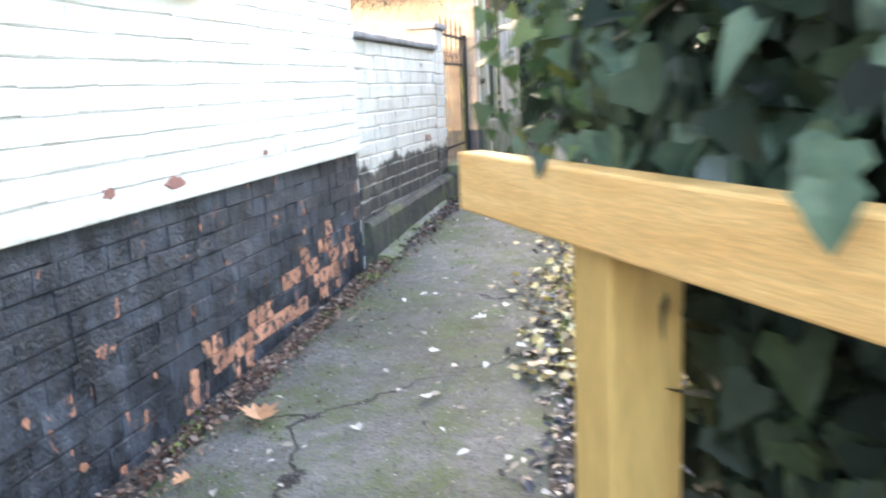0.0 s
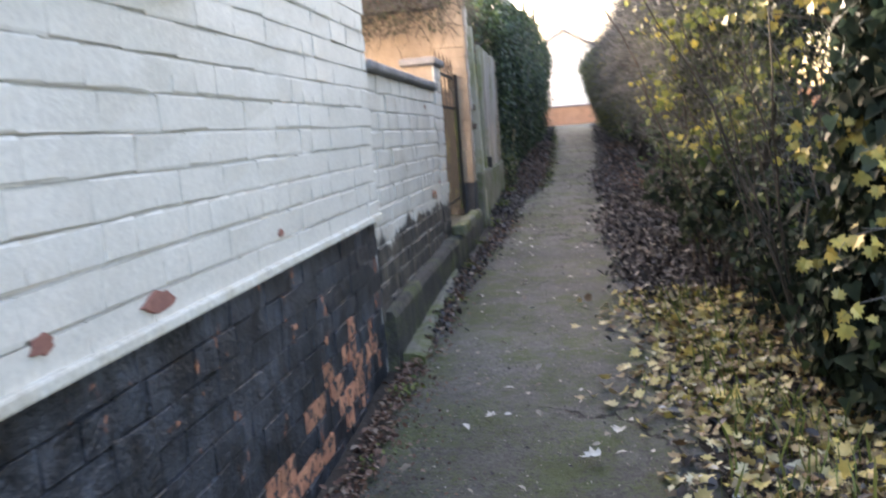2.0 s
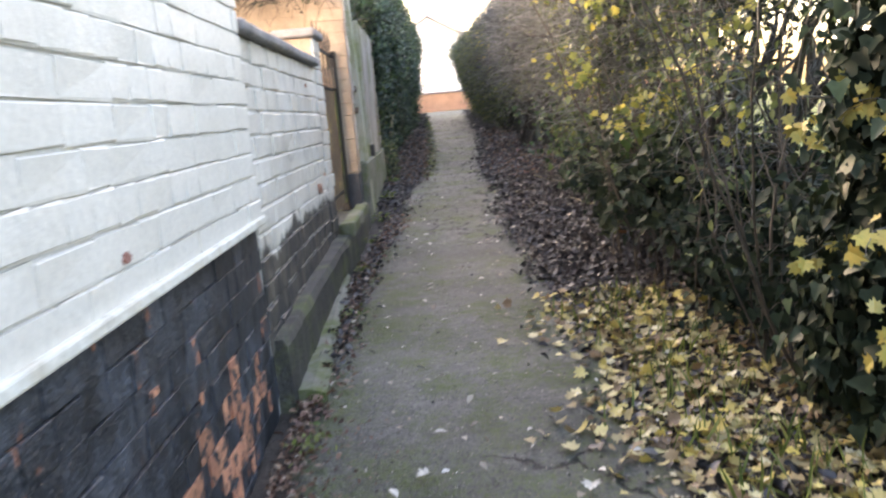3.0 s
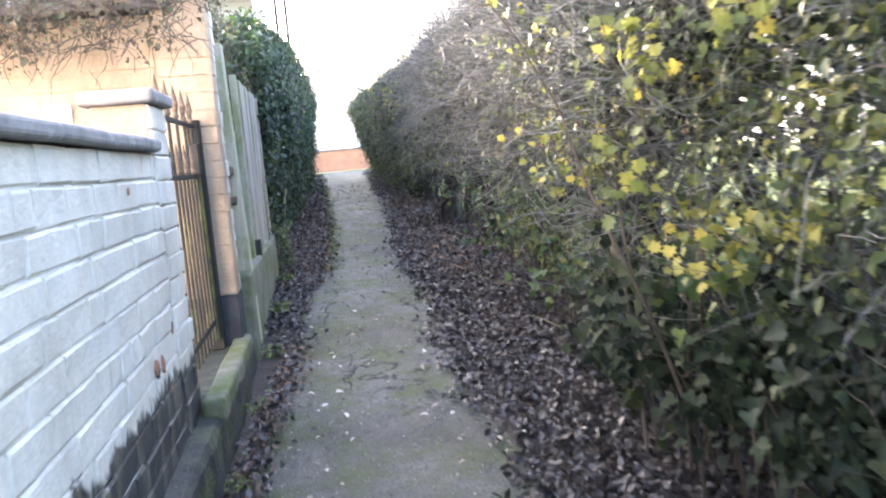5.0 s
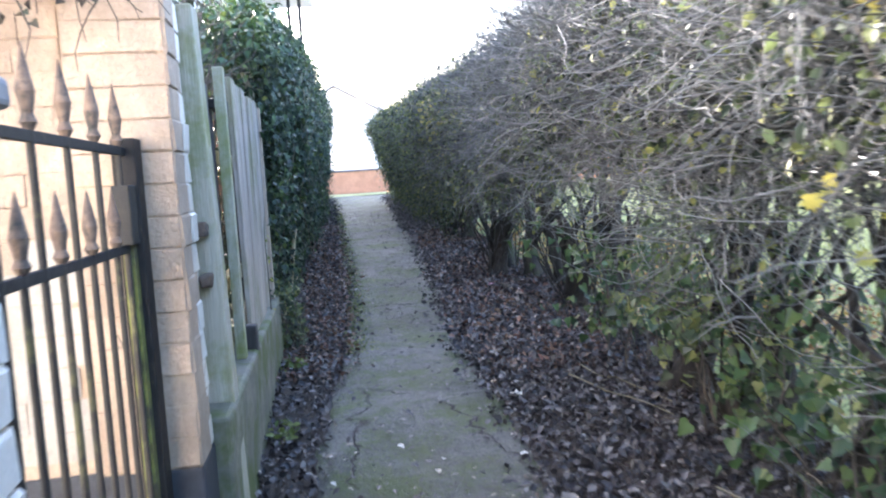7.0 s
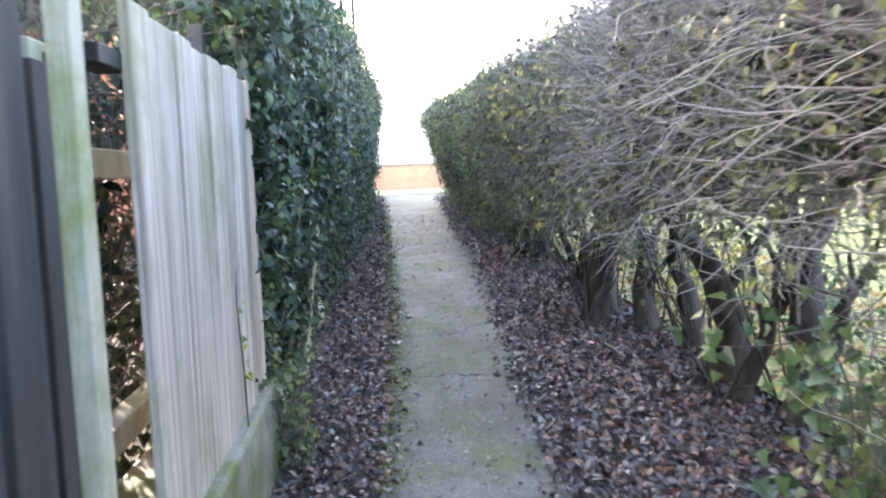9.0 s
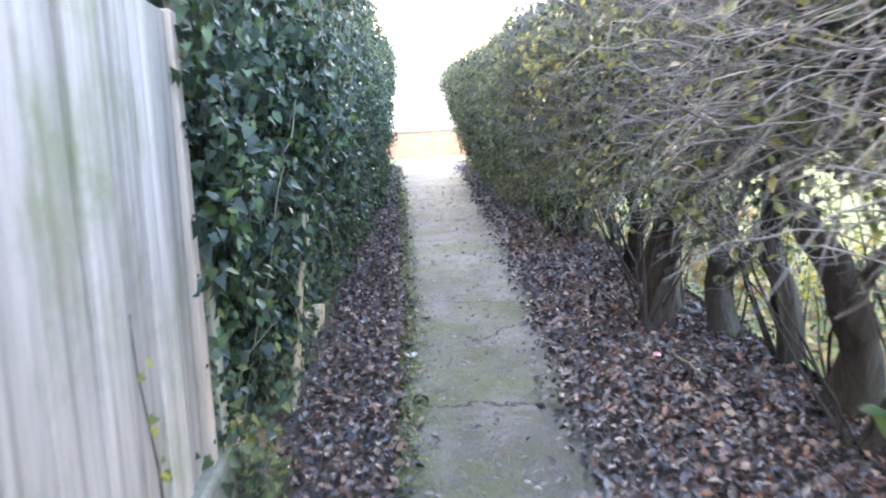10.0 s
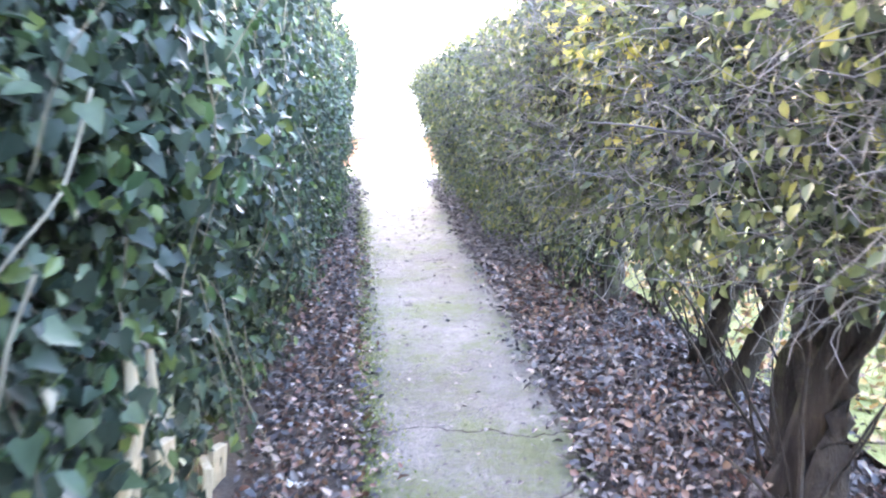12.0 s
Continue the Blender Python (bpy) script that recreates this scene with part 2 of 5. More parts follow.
HEDGE_LEAF = leaf_material("hedge_leaf", [(0.045, 0.06, 0.04), (0.065, 0.09, 0.05), (0.09, 0.12, 0.055), (0.13, 0.16, 0.06), (0.26, 0.26, 0.08)], rough=0.45, through_share=0.48)
YELLOW_LEAF = leaf_material("yellow_autumn_leaf", [(0.12, 0.15, 0.05), (0.19, 0.22, 0.06), (0.32, 0.32, 0.08), (0.56, 0.47, 0.11)], rough=0.5, through_share=0.5)
LITTER_DARK = leaf_material("rotting_brown_leaf", [(0.014, 0.013, 0.015), (0.024, 0.022, 0.025), (0.036, 0.032, 0.036), (0.053, 0.046, 0.05), (0.08, 0.068, 0.07), (0.11, 0.095, 0.096), (0.2, 0.186, 0.18)], rough=0.42, through_share=0.05)
LITTER_PALE = leaf_material("pale_fallen_leaf", [(0.14, 0.085, 0.045), (0.32, 0.22, 0.12), (0.5, 0.42, 0.22), (0.64, 0.51, 0.14), (0.68, 0.62, 0.46)], rough=0.5, through_share=0.1)
DRY_IVY = leaf_material("dry_brown_ivy_leaf", [(0.07, 0.055, 0.045), (0.1, 0.08, 0.06), (0.06, 0.075, 0.045), (0.09, 0.11, 0.06), (0.16, 0.13, 0.1)], rough=0.5, through_share=0.15)
LITTER_GOLD = leaf_material("golden_fallen_leaf", [(0.2, 0.1, 0.05), (0.36, 0.2, 0.07), (0.5, 0.34, 0.1), (0.3, 0.22, 0.14)], rough=0.55, through_share=0.2)
LITTER_GREY = leaf_material("bleached_leaf_scrap", [(0.2, 0.16, 0.12), (0.34, 0.3, 0.24), (0.5, 0.47, 0.42), (0.6, 0.58, 0.54)], rough=0.5, through_share=0.05)
LITTER_RED = leaf_material("red_brown_leaf", [(0.05, 0.03, 0.025), (0.11, 0.055, 0.04), (0.17, 0.085, 0.06), (0.23, 0.14, 0.095), (0.29, 0.22, 0.17)], rough=0.5, through_share=0.05)
GRASS = leaf_material("grass_blade", [(0.08, 0.12, 0.03), (0.15, 0.19, 0.05), (0.26, 0.28, 0.09)], rough=0.5, through_share=0.35)
SOIL = surface("damp_dark_soil", (0.035, 0.028, 0.024), (0.07, 0.055, 0.045), rough=0.9, scale=5, fine=50, bumps=(0.7, 0.7), dist=0.02)
LAWN = surface("lawn_turf", (0.2, 0.23, 0.065), (0.3, 0.3, 0.11), rough=0.95, scale=4, fine=45, bumps=(0.5, 0.9), dist=0.03)


def asphalt():
    """Worn asphalt: moss and damp, cracks, small pale stones."""
    m, n, l, p = nodes_of("worn_mossy_asphalt")
    big = noise_node(n, l, 1.3, detail=6, rough=0.65)
    moss = noise_node(n, l, 2.6, detail=10, rough=0.8, offset=4.0)
    grit = noise_node(n, l, 75, detail=4, rough=0.7, offset=1.0)
    lump = noise_node(n, l, 22, detail=4, offset=8.0)
    col = mix(n, l, ramp(n, l, big, 0.35, 0.65), (0.088, 0.088, 0.084), (0.16, 0.157, 0.15))
    col = scaled(n, l, col, ramp(n, l, grit, 0.3, 0.7), 0.35, 1.65)
    col = scaled(n, l, col, lump, 0.6, 1.4)
    fleck = n.new("ShaderNodeMath")
    fleck.operation = "MULTIPLY_ADD"
    l.new(grit, fleck.inputs[0])
    fleck.inputs[1].default_value = 0.55
    l.new(moss, fleck.inputs[2])
    col = mix(n, l, ramp(n, l, fleck.outputs[0], 0.725, 0.87), col, (0.09, 0.112, 0.042))
    damp = noise_node(n, l, 0.8, detail=7, rough=0.7, offset=21.0)
    col = scaled(n, l, col, ramp(n, l, damp, 0.35, 0.65), 0.72, 1.28)
    geo = n.new("ShaderNodeNewGeometry")
    wob = n.new("ShaderNodeMix")
    wob.data_type = "VECTOR"
    wob.inputs[0].default_value = 0.22
    t = n.new("ShaderNodeTexNoise")
    t.inputs["Scale"].default_value = 7.0
    t.inputs["Detail"].default_value = 6.0
    l.new(geo.outputs["Position"], t.inputs["Vector"])
    l.new(geo.outputs["Position"], wob.inputs[4])
    l.new(t.outputs["Color"], wob.inputs[5])
    v = n.new("ShaderNodeTexVoronoi")
    v.feature, v.inputs["Scale"].default_value = "DISTANCE_TO_EDGE", 1.1
    l.new(wob.outputs[1], v.inputs["Vector"])
    gate = noise_node(n, l, 1.1, detail=2, offset=11.0)
    crack = n.new("ShaderNodeMath")
    crack.operation = "MULTIPLY"
    l.new(ramp(n, l, v.outputs["Distance"], 0.011, 0.002), crack.inputs[0])
    l.new(ramp(n, l, gate, 0.46, 0.54), crack.inputs[1])
    col = mix(n, l, crack.outputs[0], col, (0.02, 0.018, 0.016))
    l.new(col, p.inputs["Base Color"])
    r = n.new("ShaderNodeMapRange")
    r.inputs["To Min"].default_value, r.inputs["To Max"].default_value = 0.5, 0.9
    p.inputs["Specular IOR Level"].default_value = 0.5
    l.new(moss, r.inputs["Value"])
    l.new(r.outputs["Result"], p.inputs["Roughness"])
    inv = n.new("ShaderNodeMath")
    inv.operation = "SUBTRACT"
    inv.inputs[0].default_value = 1.0
    l.new(crack.outputs[0], inv.inputs[1])
    bump(n, l, p, [(lump, 0.8), (grit, 1.0), (inv.outputs[0], 0.8)], 0.016)
    return m


ASPHALT = asphalt()


def glass():
    m, n, l, p = nodes_of("window_glass")
    p.inputs["Base Color"].default_value = (0.9, 0.95, 0.97, 1)
    p.inputs["Roughness"].default_value = 0.03
    p.inputs["Transmission Weight"].default_value = 1.0
    return m


GLASS = glass()
DARK_GLASS = surface("dark_window_pane", (0.16, 0.22, 0.27), (0.22, 0.28, 0.32), rough=0.12, scale=0.8, bumps=(0.02, 0.0), gloss_var=0.05)

# ---- building helpers ----
rng = np.random.default_rng(7)
rnd = random.Random(5)


def ground_z(y):
    return np.interp(y, [-30, -5, 0, 3.8, 9.4, 14.5, 24, 30, 60], [-1.6, -0.3, -0.03, 0.18, 0.53, 0.79, 1.33, 1.33, 1.4])


def thing(name, at, label, category, group="", kind=""):
    ob = new(name)
    ob.location = at
    ob.empty_display_size = 0.1
    return tagged(ob, label, category, group, kind)


def adopt(ob, parent):
    if parent is not None:
        base = Matrix.Identity(4)
        p = parent
        chain = []
        while p is not None:
            chain.append(p)
            p = p.parent
        for p in reversed(chain):
            base = base @ p.matrix_parent_inverse @ p.matrix_basis
        ob.parent = parent
        ob.matrix_parent_inverse = base.inverted()
    return ob


def part(name, bm, material, parent=None, label="", smooth=False):
    me = bpy.data.meshes.new(name)
    bm.to_mesh(me)
    bm.free()
    me.materials.append(material)
    if smooth:
        for poly in me.polygons:
            poly.use_smooth = True
    ob = new(name, me)
    if label:
        ob["label"] = label
    return adopt(ob, parent)


def arrays(name, verts, tris, material, parent=None, label="", smooth=False):
    me = bpy.data.meshes.new(name)
    verts, tris = np.asarray(verts, np.float32), np.asarray(tris, np.int32)
    me.vertices.add(len(verts))
    me.vertices.foreach_set("co", verts.ravel())
    me.loops.add(tris.size)
    me.loops.foreach_set("vertex_index", tris.ravel())
    me.polygons.add(len(tris))
    me.polygons.foreach_set("loop_start", np.arange(0, tris.size, 3, dtype=np.int32))
    if smooth:
        me.polygons.foreach_set("use_smooth", np.ones(len(tris), bool))
    me.update(calc_edges=True)
    me.materials.append(material)
    ob = new(name, me)
    if label:
        ob["label"] = label
    return adopt(ob, parent)


def box(bm, x0, x1, y0, y1, z0, z1, bevel=0.0, segments=2, turn=None):
    made = bmesh.ops.create_cube(bm, size=1.0)["verts"]
    m = Matrix.Translation(((x0 + x1) / 2, (y0 + y1) / 2, (z0 + z1) / 2)) @ (turn or Matrix.Identity(4)) @ Matrix.Diagonal((x1 - x0, y1 - y0, z1 - z0, 1))
    bmesh.ops.transform(bm, matrix=m, verts=made)
    if bevel:
        edges = list({e for v in made for e in v.link_edges})
        bmesh.ops.bevel(bm, geom=edges, offset=bevel, segments=segments, affect="EDGES", profile=0.5)
    return bm


def one_box(*a, **k):
    return box(bmesh.new(), *a, **k)


def roughen(bm, amount, scale, cuts=0):
    if cuts:
        bmesh.ops.subdivide_edges(bm, edges=bm.edges[:], cuts=cuts, use_grid_fill=True)
    for v in bm.verts:
        v.co += amount * Vector(noise.noise_vector(v.co * scale))
    return bm


class Soup:
    """Many tubes gathered into one mesh."""
    def __init__(self):
        self.v, self.t, self.n = [], [], 0

    def tube(self, pts, r0, r1, sides=4, gnarl=0.0, flare=0.0):
        pts = np.asarray(pts, float)
        k = len(pts)
        d = np.gradient(pts, axis=0)
        d /= np.linalg.norm(d, axis=1)[:, None] + 1e-9
        up = np.where(np.abs(d[:, 2:3]) > 0.9, np.array([[1.0, 0, 0]]), np.array([[0, 0, 1.0]]))
        a = np.cross(d, up)
        a /= np.linalg.norm(a, axis=1)[:, None] + 1e-9
        b = np.cross(d, a)
        ang = np.linspace(0, 2 * np.pi, sides, endpoint=False)
        rad = np.linspace(r0, r1, k)[:, None, None] * np.ones((1, sides, 1))
        if gnarl:
            rad = rad * (1 + rng.normal(0, gnarl * 0.5, (1, sides, 1)) + rng.normal(0, gnarl * 0.5, (k, sides, 1)))
            rad[0] *= 1 + flare
            rad[1] *= 1 + flare * 0.3
        ring = pts[:, None] + rad * (np.cos(ang)[None, :, None] * a[:, None] + np.sin(ang)[None, :, None] * b[:, None])
        self.v.append(ring.reshape(-1, 3))
        i = np.arange(k - 1)[:, None] * sides
        j = np.arange(sides)[None]
        j2 = (j + 1) % sides
        p, q, r, s = self.n + i + j, self.n + i + j2, self.n + i + sides + j2, self.n + i + sides + j
        self.t.append(np.stack([p, q, r], -1).reshape(-1, 3))
        self.t.append(np.stack([p, r, s], -1).reshape(-1, 3))
        self.n += k * sides

    def done(self, name, material, parent=None, label="", smooth=True):
        ob = arrays(name, np.concatenate(self.v), np.concatenate(self.t), material, parent, label, smooth)
        if name in ("branchwork", "stemwork"):
            ob["kind"] = "stuff"
        return ob


def wander(p, d, length, steps, bend, droop=0.0):
    """A bent line from p along d."""
    p, d = np.array(p, float), np.array(d, float)
    d /= np.linalg.norm(d)
    out = [p]
    for _ in range(steps):
        d = d + rng.normal(0, bend, 3) + np.array([0, 0, -droop])
        d /= np.linalg.norm(d)
        p = p + d * length / steps
        out.append(p)
    return np.array(out)


def fan(outline, fold=0.15):
    """A leaf in the xy plane, tip at +y, from its half outline; folded along the middle."""
    left = [(-x, y) for x, y in outline]
    pts = [(0, 0)] + list(outline) + [(0, 1.0)] + left[::-1]
    v = np.array([(x, y, abs(x) * fold * 2 - 0.12 * y * y) for x, y in pts] + [(0, 0.45, -0.02)])
    n, c = len(pts), len(pts)
    return v, np.array([(i, (i + 1) % n, c) for i in range(n)])


OVAL = (np.array([(0, 0, 0), (0.28, 0.35, 0.1), (0.22, 0.7, 0.06), (0, 1, -0.12), (-0.22, 0.7, 0.06), (-0.28, 0.35, 0.1), (0, 0.5, -0.02)]),
        np.array([(0, 1, 6), (1, 2, 6), (2, 3, 6), (3, 4, 6), (4, 5, 6), (5, 0, 6)]))
SMALL = (np.array([(0, 0, 0), (0.3, 0.45, 0.1), (0, 1, -0.08), (-0.3, 0.45, 0.1)]), np.array([(0, 1, 2), (0, 2, 3)]))
IVY_LEAF = fan([(0.3, -0.12), (0.5, 0.12), (0.34, 0.36), (0.3, 0.5), (0.18, 0.72)])
MAPLE_LEAF = fan([(0.22, -0.05), (0.5, 0.05), (0.34, 0.22), (0.62, 0.48), (0.36, 0.5), (0.3, 0.78), (0.14, 0.66)])
BLADE = (np.array([(-0.04, 0, 0), (0.04, 0, 0), (0.03, 0.6, 0.1), (0, 1, 0.3), (-0.03, 0.6, 0.1)]), np.array([(0, 1, 2), (0, 2, 4), (4, 2, 3)]))


def frames_for(normal, tip):
    """Rotation matrices whose z is the leaf's normal and whose y runs to its tip."""
    z = normal / (np.linalg.norm(normal, axis=1)[:, None] + 1e-9)
    y = tip - z * np.sum(tip * z, axis=1)[:, None]
    y /= np.linalg.norm(y, axis=1)[:, None] + 1e-9
    x = np.cross(y, z)
    return np.stack([x, y, z], -1)


def scatter(name, leaf, at, rot, size, material, parent=None, label=""):
    v, t = leaf
    n = len(at)
    pts = np.einsum("nij,kj->nki", rot, v) * np.asarray(size).reshape(-1, 1, 1) + at[:, None]
    tris = t[None] + (np.arange(n) * len(v))[:, None, None]
    ob = arrays(name, pts.reshape(-1, 3), tris.reshape(-1, 3), material, parent, label)
    ob["kind"] = "stuff"
    return ob


def hanging(n, out, spread=0.7, droop=0.8):
    """Leaves that face outwards and hang with their tips down."""
    normal = np.asarray(out) + rng.normal(0, spread, (n, 3))
    tip = np.tile([0, 0, -droop], (n, 1)) + rng.normal(0, 0.5, (n, 3))
    return frames_for(normal, tip)


def lying(n, tilt=0.35):
    normal = np.tile([0, 0, 1.0], (n, 1)) + rng.normal(0, tilt, (n, 3))
    return frames_for(normal, rng.normal(0, 1, (n, 3)))


# ---- ground ----
def sheet(name, xs, ys, lift, material, wob=0.0, wscale=2.0):
    gx, gy = np.meshgrid(xs, ys)
    z = ground_z(gy) + lift
    if wob:
        z = z + np.array([wob * noise.noise(Vector((a * wscale, b * wscale, 0.3))) for a, b in zip(gx.ravel(), gy.ravel())]).reshape(gx.shape)
    v = np.stack([gx, gy, z], -1).reshape(-1, 3)
    nx = len(xs)
    i = (np.arange(len(ys) - 1)[:, None] * nx + np.arange(nx - 1)[None]).ravel()
    t = np.concatenate([np.stack([i, i + 1, i + nx + 1], -1), np.stack([i, i + nx + 1, i + nx], -1)])
    return arrays(name, v, t, material, smooth=True)


tagged(sheet("ground", np.array([-400, -60, -12, -4, -2, -1.5, -1.2, -0.6, -0.2, 0.2, 0.8, 2, 6, 15, 60, 400.0]), np.concatenate([[-300, -60, -12], np.arange(-5, 31, 0.5), [36, 60, 120, 400]]), -0.012, SOIL), "damp dark soil under the hedges", "ground", kind="structure")


def path_edges(y):
    left = np.interp(y, [-4, 4.5, 6, 7.0, 8.1, 9.4, 10.8, 13, 24], [-1.56, -1.5, -1.46, -1.4, -1.3, -1.24, -1.08, -1.02, -1.05])
    right = np.interp(y, [-4, 2.3, 3.8, 5.5, 6.6, 7.9, 9.1, 10.6, 12.6, 14.5, 17.4, 24], [-0.1, -0.2, -0.34, -0.38, -0.4, -0.46, -0.36, -0.38, -0.26, -0.12, -0.08, 0.1])
    return left, right


def path():
    ys = np.arange(-4, 24.3, 0.06)
    v, nx = [], 26
    for y in ys:
        a, b = path_edges(y)
        a += 0.05 * noise.noise(Vector((0, y * 2.3, 1))) + 0.03 * noise.noise(Vector((0, y * 9, 1)))
        b += 0.09 * noise.noise(Vector((5, y * 1.9, 1))) + 0.04 * noise.noise(Vector((5, y * 8, 1)))
        for k in range(nx):
            x = a + (b - a) * k / (nx - 1)
            edge = -0.03 if k in (0, nx - 1) else 0.0
            v.append((x, y, float(ground_z(y)) + edge + 0.012 * noise.noise(Vector((x * 2, y * 2, 0))) + 0.004 * noise.noise(Vector((x * 9, y * 9, 4)))))
    i = (np.arange(len(ys) - 1)[:, None] * nx + np.arange(nx - 1)[None]).ravel()
    t = np.concatenate([np.stack([i, i + 1, i + nx + 1], -1), np.stack([i, i + nx + 1, i + nx], -1)])
    return arrays("path", v, t, ASPHALT, smooth=True)


tagged(path(), "worn mossy asphalt footpath with cracks", "path", kind="structure")
tagged(sheet("lawn", np.linspace(0.7, 14, 30), np.linspace(-3, 23.5, 50), 0.045, LAWN, 0.05), "sunlit green lawn beyond the hedge", "lawn", kind="structure")
tagged(sheet("grass_verge", np.linspace(-6, 8, 8), np.linspace(24.4, 30.2, 8), 0.0, VERGE, 0.03), "pale sunlit grass at the path's end", "grass", kind="structure")

# ---- brickwork ----
BRICK_CACHE = {}


def brick_mesh(key, length, height, depth, material, soft):
    """A brick whose face looks along +x, with rounded, slightly uneven edges."""
    k = (key, round(length, 3), height, material.name)
    if k not in BRICK_CACHE:
        r = random.Random(hash_of(k))
        e = soft
        v, hl, hh = [], length / 2, height / 2
        for inset, x in ((0.0, -depth), (0.0, -e * 0.8), (e, 0.0)):
            for sy, sz in ((-1, -1), (1, -1), (1, 1), (-1, 1)):
                j = 0.0 if x == -depth else 0.003
                v.append((x + r.uniform(-j, j), sy * (hl - inset * 0.35) + r.uniform(-j, j) * 0.5, sz * (hh - inset) + r.uniform(-j, j)))
        f = [(8, 9, 10, 11)]
        for a in (0, 4):
            f += [(a + i, a + (i + 1) % 4, a + 4 + (i + 1) % 4, a + 4 + i) for i in range(4)]
        me = bpy.data.meshes.new("brick")
        me.from_pydata(v, [], f)
        me.materials.append(material)
        BRICK_CACHE[k] = me
    return BRICK_CACHE[k]


def hash_of(k):
    return sum((i + 1) * ord(c) for i, c in enumerate(str(k)))


def lay_bricks(parent, face, along, u0, u1, z0, z1, pick, course=0.085, stretcher=0.228, header=0.112, joint=0.009, depth=0.03, soft=0.006, holes=(), joint_u=0.003, slope=0.0, wobble=0.003, short=None):
    """Courses of bricks on a wall. face: 'x' looks to +x at x=along, 'y' looks to -y at y=along. pick(u, z) gives the material or None."""
    r = random.Random(int(abs(along * 1000 + u0 * 10 + z0 * 100)))
    rows = int(round((z1 - z0) / course))
    h = (z1 - z0) / rows
    for i in range(rows):
        z = z0 + (i + 0.5) * h
        u = u0
        heads = i % 4 == 2
        if i % 2:
            u -= header * r.choice((0.5, 1.0))
        while u < u1 - 0.02:
            w = header if heads or r.random() < 0.22 else stretcher
            if short and short(u, z):
                w = r.choice((0.055, 0.075, 0.11))
            a, b = max(u, u0), min(u + w, u1)
            u += w
            if b - a < 0.035 or any(ha < (a + b) / 2 < hb and hc < z < hd for ha, hb, hc, hd in holes):
                continue
            m = pick((a + b) / 2, z, r)
            if m is None:
                continue
            length = math.ceil((b - a - joint_u) * 50) / 50 if b - a < w - 0.01 else w - joint_u
            length = min(length, b - a)
            me = brick_mesh(r.randrange(4), length, h - joint, depth, m, soft)
            ob = new("brick", me)
            out = r.uniform(-wobble, wobble)
            c = (a + b) / 2
            if face == "x":
                mat = pose(along + out, c, z + slope * (c - 4.5), math.degrees(slope) + r.uniform(-0.5, 0.5), r.uniform(-0.8, 0.8), r.uniform(-0.8, 0.8))
            else:
                mat = pose(c, along - out, z, 0, 0, -90) @ pose(0, 0, 0, r.uniform(-0.5, 0.5), r.uniform(-0.8, 0.8), r.uniform(-0.8, 0.8))
            ob.matrix_basis = mat
            adopt(ob, parent)


# ---- house with the white wall ----
WX = -1.58
house = thing("wall_house", (WX - 0.2, 2, 0), "white painted brick house wall above a black plinth", "wall", kind="structure")
WIN = (1.35, 2.78, 1.69, 2.95)
bm = bmesh.new()
back, front = WX - 0.3, WX - 0.009
box(bm, back, front, -6, WIN[0], 0.93, 5.6)
box(bm, back, front, WIN[1], 4.56, 0.93, 5.6)
box(bm, back, front, WIN[0], WIN[1], 0.93, WIN[2] - 0.01)
box(bm, back, front, WIN[0], WIN[1], WIN[3], 5.6)
part("mortar", bm, WHITE_MORTAR, house)
part("plinth_mortar", one_box(back, WX - 0.033, -6, 4.58, -0.8, 0.93), BLACK_MORTAR, house, "black tarred plinth")
part("end_wall", one_box(-7, back - 0.003, 4.26, 4.56, -0.5, 5.6), WHITE_MORTAR, house)
part("back_wall", one_box(-7.3, -7.0, -6, 4.56, -1.0, 5.6), WHITE_MORTAR, house)
part("near_wall", one_box(-7, back - 0.003, -6, -5.7, -1.0, 5.6), WHITE_MORTAR, house)
bm = bmesh.new()
prof = [(-1.45, 5.55), (-4.4, 7.4), (-7.5, 5.55)]
vs = [bm.verts.new((x, y, z + dz)) for y in (-6.2, 4.75) for dz in (0, 0.12) for x, z in prof]
for a in (0, 1):
    bm.faces.new((vs[a], vs[a + 1], vs[a + 7], vs[a + 6]))
    bm.faces.new((vs[3 + a], vs[4 + a], vs[10 + a], vs[9 + a]))
bm.faces.new((vs[0], vs[3], vs[9], vs[6]))
bm.faces.new((vs[2], vs[5], vs[11], vs[8]))
part("roof", bm, SLATE, house, "dark tiled pitched roof")
bead = one_box(WX - 0.02, WX + 0.014, -6, 4.565, 0.889, 0.917, 0.006, turn=pose(0, 0, 0, math.degrees(0.0065), 0, 0))
part("plaster_bead", roughen(bead, 0.003, 5, 0), BEAD, house, "chipped white bead above the plinth")

sill = thing("window_sill", (WX, 2, 1.6), "thick black painted stone window sill", "window sill", kind="structure")
bm = one_box(WX - 0.2, WX + 0.075, WIN[0] - 0.1, WIN[1] + 0.07, 1.632, 1.69, 0.014, 3)
part("sill_slab", roughen(bm, 0.004, 9, 0), SILL, sill)

